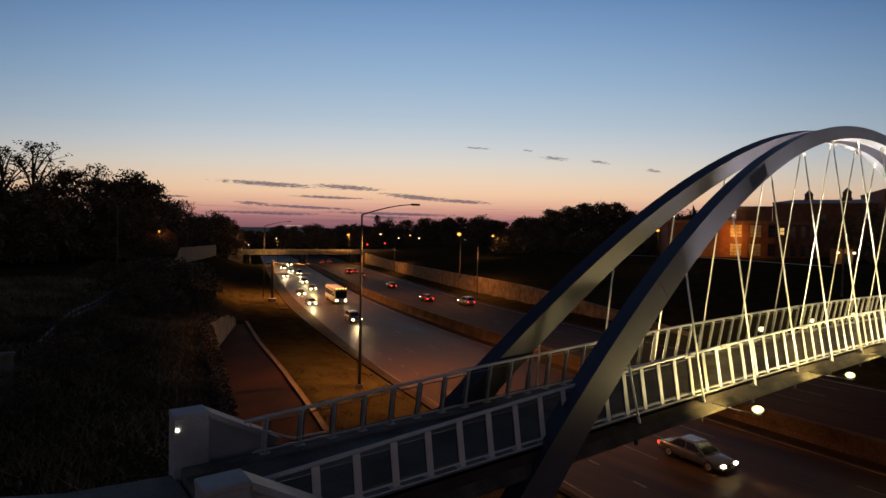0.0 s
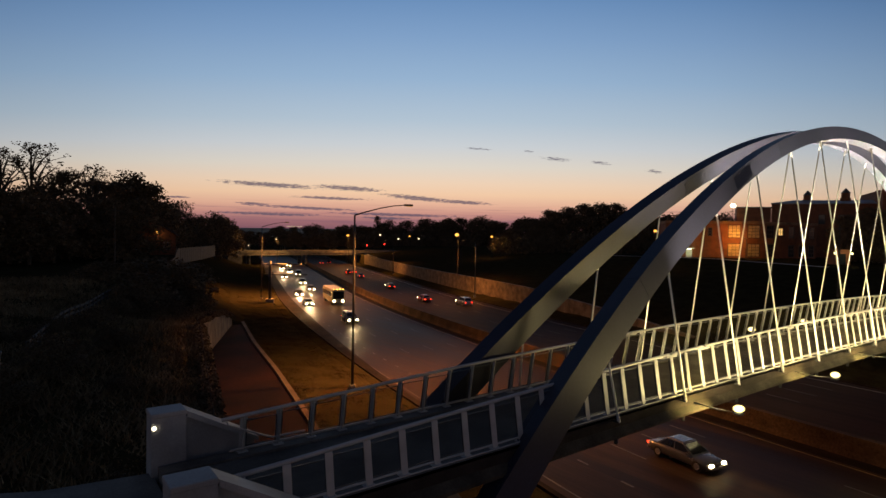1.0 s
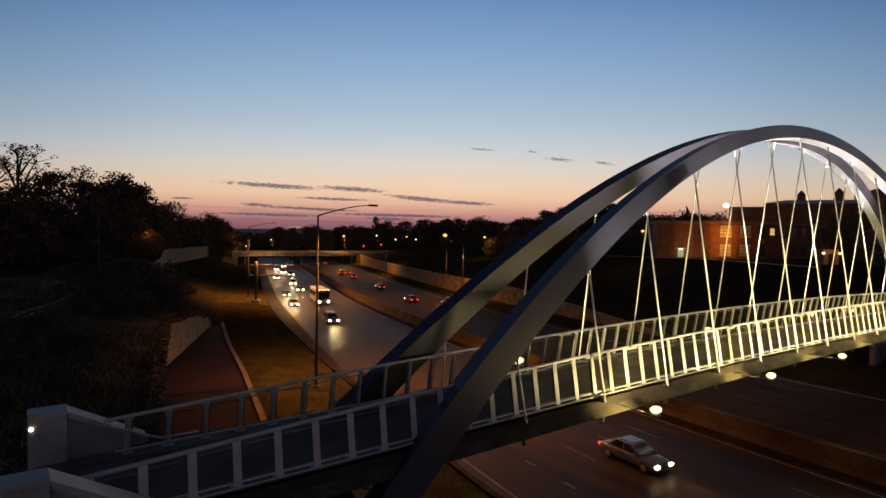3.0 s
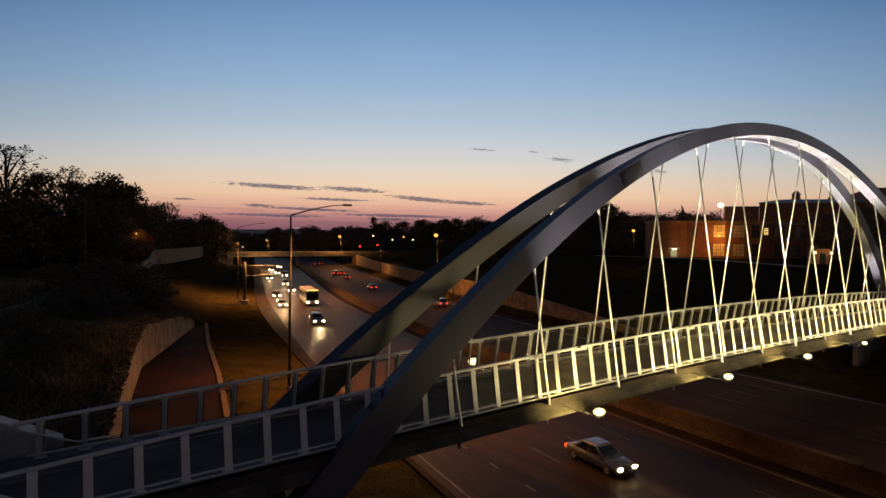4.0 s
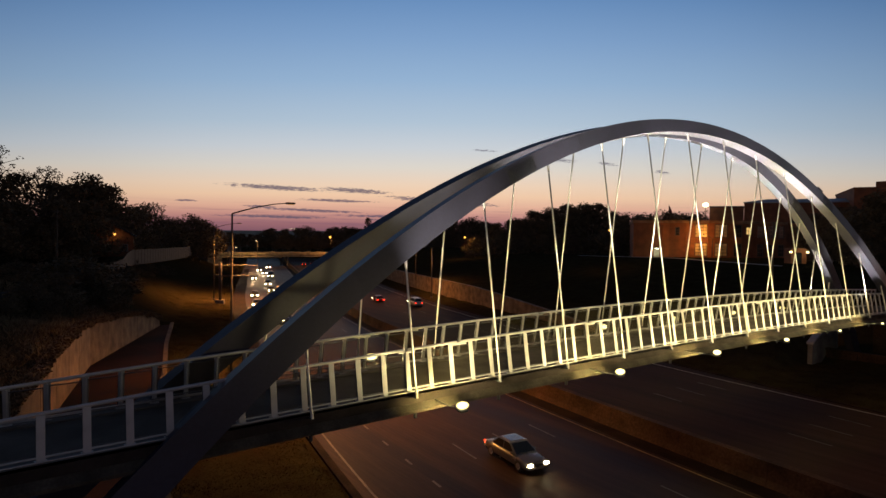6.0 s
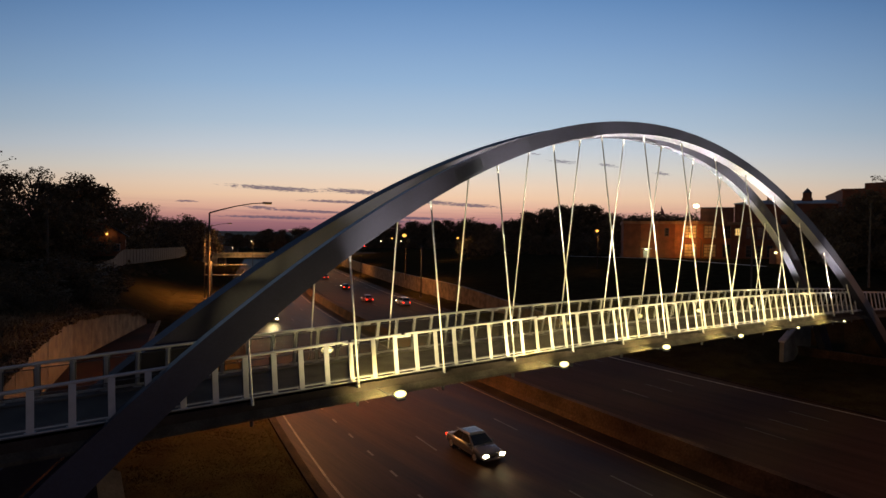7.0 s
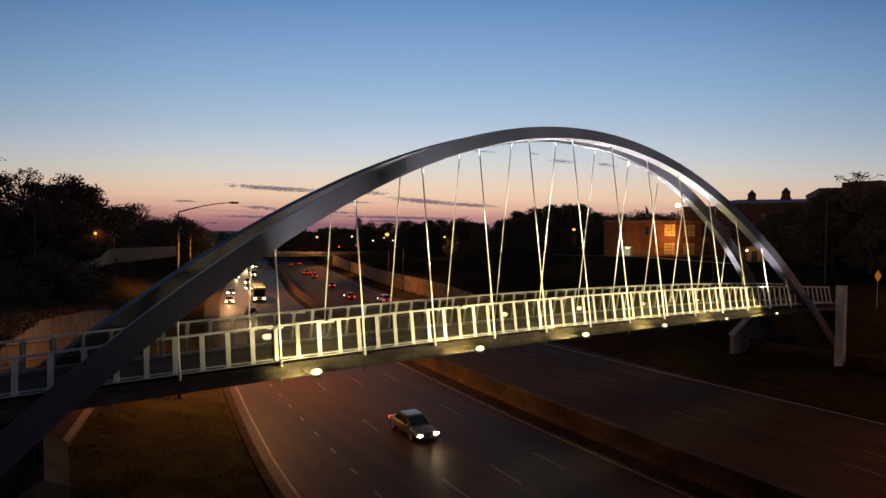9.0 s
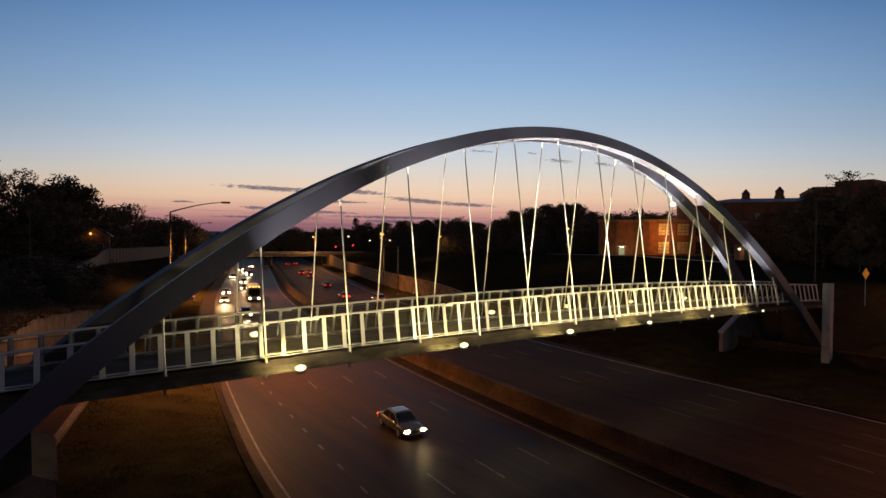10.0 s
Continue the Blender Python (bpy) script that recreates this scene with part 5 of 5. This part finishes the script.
def car(kind, paint, x, y, lane_turn, oncoming=True, label="", beam=0):
    """lane_turn: degrees of the road's heading there. The car's nose is at -y in its own frame."""
    lng, wid, hgt = {"car": (4.7, 0.9, 1.42), "suv": (4.8, 0.95, 1.75), "van": (5.3, 1.0, 2.0)}[kind]
    ob = thing("car", label, "car", "vehicles on the motorway", at=(x, y, ROAD + 0.005), rz=lane_turn if oncoming else lane_turn + 180)
    h = lng / 2
    belt = hgt * 0.6
    def ring(yy, half, lo, hi):
        side = [(half * 0.9, lo), (half, lo + 0.14), (half * 1.005, (lo + hi) * 0.52), (half * 0.985, hi - 0.12), (half * 0.93, hi - 0.035), (half * 0.8, hi)]
        return [(x, yy, z) for x, z in side] + [(-x, yy, z) for x, z in reversed(side)]
    bm = bmesh.new()
    sweep(bm, [ring(yy, wid * f, lo, belt * top) for yy, f, lo, top in (
        (-h, 0.72, 0.36, 0.62), (-h + 0.07, 0.85, 0.28, 0.72), (-h + 0.3, 0.95, 0.22, 0.83), (-h + 1.1, 1.0, 0.18, 0.97), (0, 1.0, 0.18, 1.0),
        (h - 0.9, 1.0, 0.18, 1.02), (h - 0.32, 0.96, 0.22, 1.0), (h - 0.07, 0.88, 0.3, 0.92), (h, 0.75, 0.4, 0.8))])
    part("body", bm, paint, ob, smooth=True)
    back = h - 0.2 if kind != "car" else h - 0.7
    slope = 0.75 if kind == "car" else 0.3
    lo = [(-wid * 0.92, -h + 1.1), (wid * 0.92, -h + 1.1), (wid * 0.92, back), (-wid * 0.92, back)]
    hi = [(-wid * 0.72, -h + 2.0), (wid * 0.72, -h + 2.0), (wid * 0.72, back - slope), (-wid * 0.72, back - slope)]
    bm = bmesh.new()
    sweep(bm, [[(a, b, belt - 0.04) for a, b in lo], [(a, b, hgt - 0.07) for a, b in hi], [(a * 0.93, b * 0.95, hgt - 0.015) for a, b in hi], [(a * 0.7, b * 0.7, hgt) for a, b in hi]])
    part("cabin", bm, paint, ob)
    def pane(i, j, u0, u1, name):
        """A glass pane let into one side of the cabin."""
        def at(u, v):
            foot = Vector((*lo[i], belt - 0.04)).lerp(Vector((*lo[j], belt - 0.04)), u)
            return foot.lerp(Vector((*hi[i], hgt - 0.07)).lerp(Vector((*hi[j], hgt - 0.07)), u), v)
        quad = [at(u0, 0.16), at(u1, 0.16), at(u1, 0.93), at(u0, 0.93)]
        out = (quad[1] - quad[0]).cross(quad[3] - quad[0]).normalized()
        part(name, sweep(bmesh.new(), [[p - out * 0.01 for p in quad], [p + out * 0.008 for p in quad]]), GLASS, ob, "dark glass")
    pane(0, 1, 0.05, 0.95, "windscreen")
    pane(2, 3, 0.06, 0.94, "rear_window")
    for i, j in ((1, 2), (3, 0)):
        pane(i, j, 0.07, 0.48, "side_window")
        pane(i, j, 0.52, 0.92, "side_window")
    part("front_bumper", boxes((-wid * 0.8, -h - 0.06, 0.28, wid * 0.8, -h + 0.1, 0.46), bevel=0.03), paint, ob)
    part("rear_bumper", boxes((-wid * 0.86, h - 0.1, 0.32, wid * 0.86, h + 0.06, 0.52), bevel=0.03), paint, ob)
    part("grille", boxes((-wid * 0.42, -h - 0.02, belt * 0.58, wid * 0.42, -h + 0.05, belt * 0.72), bevel=0.01), TYRE, ob, "dark grille")
    for sx in (-1, 1):
        part("wing_mirror", boxes((sx * wid * 0.98 - 0.1, -h + 1.5, belt - 0.02, sx * wid * 0.98 + 0.1, -h + 1.62, belt + 0.13), bevel=0.02), paint, ob)
    me = None
    for sx in (-1, 1):
        for yy in (-h + 0.85, h - 0.95):
            if me is None:
                wh = part("wheel", wheel_mesh(), TYRE, ob)
                me = wh.data
            else:
                wh = new("wheel", me)
                wh.parent = ob
            wh.matrix_basis = pose(sx * (wid - 0.1), yy, 0.33)
            rim = bmesh.new()
            bmesh.ops.create_cone(rim, cap_ends=True, segments=14, radius1=0.21, radius2=0.19, depth=0.04, matrix=pose(sx * 0.12, 0, 0, 0, 90 * sx, 0))
            part("rim", rim, SILVER, wh, "silver rim")
        bm = bmesh.new()
        bmesh.ops.create_uvsphere(bm, u_segments=12, v_segments=8, radius=1, matrix=Matrix.Translation((sx * wid * 0.68, -h + 0.02, belt * 0.68)) @ Matrix.Diagonal((0.22, 0.1, 0.1, 1)))
        part("headlight", bm, HEAD, ob, "glowing headlight", smooth=True)
        part("taillight", boxes((sx * wid * 0.72 - 0.15, h - 0.1, belt * 0.66, sx * wid * 0.72 + 0.15, h + 0.03, belt * 0.66 + 0.16), bevel=0.02), TAIL, ob, "glowing red tail light")
    if beam:
        r = radians(lane_turn if oncoming else lane_turn + 180)
        fx, fy = math.sin(r), -math.cos(r)
        lamp("car_beam", "SPOT", (x + fx * (h + 0.15), y + fy * (h + 0.15), ROAD + 0.7), beam, (1.0, 0.7, 0.34), 0.1, 60, (x + fx * 14, y + fy * 14, ROAD), blend=0.8)
    return ob


def turn_at(y):
    return -math.degrees(math.atan(0.1 + 0.0018 * y))


BLACK = material("black_car_paint", (0.02, 0.021, 0.024), 0.2, 0.2, 0.05, 1, 5, 0)
GREY = material("grey_car_paint", (0.12, 0.12, 0.13), 0.25, 0.4, 0.05, 1, 5, 0)
RED = material("dark_red_car_paint", (0.16, 0.02, 0.02), 0.25, 0.3, 0.05, 1, 5, 0)
WHITE = material("white_truck_paint", (0.17, 0.155, 0.14), 0.45, 0, 0.1, 0.6, 6, 0)
TRAFFIC = [
    ("car", GREY, 21.4, 7.0, 1, "grey oncoming car with headlights on"), ("suv", GREY, 30.1, 70.6, 1, "grey oncoming car with headlights on"), ("car", SILVER, 33.2, 94.3, 1, "silver oncoming car with headlights on"),
    ("car", BLACK, 38.5, 112, 1, "dark oncoming car with headlights on"), ("car", GREY, 45.8, 121.8, 1, "grey oncoming car with headlights on"), ("suv", SILVER, 50.9, 139.0, 1, "silver oncoming car with headlights on"),
    ("car", BLACK, 55.0, 163, 1, "dark oncoming car with headlights on"), ("van", GREY, 62.5, 170, 1, "grey oncoming van with headlights on"), ("car", SILVER, 66.0, 186, 1, "silver oncoming car with headlights on"),
    ("car", BLACK, 70.5, 205, 1, "dark oncoming car with headlights on"), ("suv", GREY, 80.0, 222, 1, "grey oncoming car with headlights on"),
    ("car", RED, 58.4, 90.0, 0, "dark red car driving away with tail lights on"), ("suv", SILVER, 61.5, 80.0, 0, "silver car driving away along the motorway"), ("car", BLACK, 67.8, 119.8, 0, "black car driving away with tail lights on"),
    ("car", GREY, 79.1, 157.2, 0, "grey car driving away with tail lights on"), ("suv", BLACK, 82.7, 173.5, 0, "black car driving away with tail lights on"), ("car", RED, 86.5, 176, 0, "dark red car driving away with tail lights on"),
    ("car", GREY, 103.7, 241, 0, "grey car driving away with tail lights on"), ("car", BLACK, 109.4, 245, 0, "black car driving away with tail lights on"),
]
for i, (kind, paint, x, y, onc, label) in enumerate(TRAFFIC):
    car(kind, paint, x, y, turn_at(y), bool(onc), label, (500 if i == 0 else 2200) if onc and i < 10 else 0)


def coach(x, y):
    ob = thing("bus", "pale grey coach with amber roof markers and headlights on", "bus", "vehicles on the motorway", at=(x, y, ROAD + 0.005), rz=turn_at(y))
    part("body", boxes((-1.25, -5.5, 0.45, 1.25, 5.5, 3.2), bevel=0.12), WHITE, ob)
    part("windscreen", boxes((-1.1, -5.56, 1.3, 1.1, -5.45, 2.75), bevel=0.03), GLASS, ob)
    for sx in (-1, 1):
        for i in range(6):
            part("side_window", boxes((sx * 1.26 - 0.02, -4.6 + i * 1.65, 1.6, sx * 1.26 + 0.02, -3.15 + i * 1.65, 2.6)), GLASS, ob)
        part("headlight", boxes((sx * 0.9 - 0.2, -5.62, 0.75, sx * 0.9 + 0.2, -5.5, 0.98), bevel=0.03), HEAD, ob, "glowing headlight")
        for yy in (-3.6, 3.2):
            w = part("wheel", wheel_mesh(), TYRE, ob)
            w.matrix_basis = pose(sx * 1.15, yy, 0.48) @ Matrix.Scale(1.45, 4)
    for sx in (-0.9, -0.3, 0.3, 0.9):
        part("marker", boxes((sx - 0.12, -5.5, 3.2, sx + 0.12, -5.38, 3.29)), AMBER, ob, "glowing amber marker")


coach(40.0, 97.0)


# ---------------------------------------------------------------- grass and creeper
def blades(name, seed, count, spot, tall, label, mat, wide=1.0):
    """Loose short blades; spot(rnd) gives a place on the ground."""
    rnd = random.Random(seed)
    verts, faces = [], []
    for _ in range(count):
        x, y = spot(rnd)
        z = ground_z(x, y) - 0.03
        lush = 1.1 + 1.2 * noise.noise((x * 0.35, y * 0.35, 3))
        for _ in range(3):
            a = rnd.uniform(0, math.tau)
            h = rnd.uniform(0.3, 1.0) * tall * max(0.25, lush)
            w = rnd.uniform(0.012, 0.03) * wide
            lx, ly = rnd.gauss(0, 0.6) * h, rnd.gauss(0, 0.6) * h
            i = len(verts)
            px, py = x + rnd.gauss(0, 0.06) * wide, y + rnd.gauss(0, 0.06) * wide
            verts += [(px - math.cos(a) * w, py - math.sin(a) * w, z), (px + math.cos(a) * w, py + math.sin(a) * w, z), (px + lx, py + ly, z + h)]
            faces.append((i, i + 1, i + 2))
    me = bpy.data.meshes.new(name)
    me.from_pydata(verts, [], faces)
    me.materials.append(mat)
    tagged(new(name, me), label, "grass", kind="stuff")


def verge_spot(rnd):
    y = -8 + 150 * rnd.random() ** 2.2
    return lerp(kerb_x(y) + 0.5, road_x(y) + edge_u(y) - 0.35, rnd.random()), y


def bank_spot(rnd):
    y = -14 + 90 * rnd.random() ** 1.3
    return wall_x(y) - 0.5 - 26 * rnd.random() ** 1.4, y


def lawn_spot(rnd):
    y = -30 + 80 * rnd.random()
    return road_x(y) + 44.3 + 14 * rnd.random() ** 1.4, y


blades("grass", 5, 60000, verge_spot, 0.12, "short dry patchy grass on the verge", GRASS)
blades("grass", 6, 26000, bank_spot, 0.5, "rough unmown grass and weeds on the dark bank", LIFTED_WEEDS, 2.6)
blades("grass", 7, 14000, lawn_spot, 0.16, "dark rough grass beside the departing carriageway", GRASS, 1.8)


def creeper():
    """Leafy growth hanging over the top of the wall by the path."""
    rnd = random.Random(12)
    bm = bmesh.new()
    for _ in range(4200):
        y = rnd.uniform(-6, 73)
        hang = 0.3 + 0.35 * noise.noise((y * 0.35, 0, 7)) + (0.25 if y > 66 else 0)
        d = rnd.random() ** 0.8 * hang
        c = Vector((wall_x(y) + 0.42 + rnd.uniform(-0.25, 0.3) - (0.5 if d < 0.1 else 0), y, wall_top(y) + 0.42 - d * 1.25))
        leaves(bm, rnd, c, (0.16, 0.2, 0.16), 4, 0.12)
    tagged(link("creeper", bm, LEAF), "dark creeper hanging over the retaining wall top", "plant", kind="stuff")


creeper()
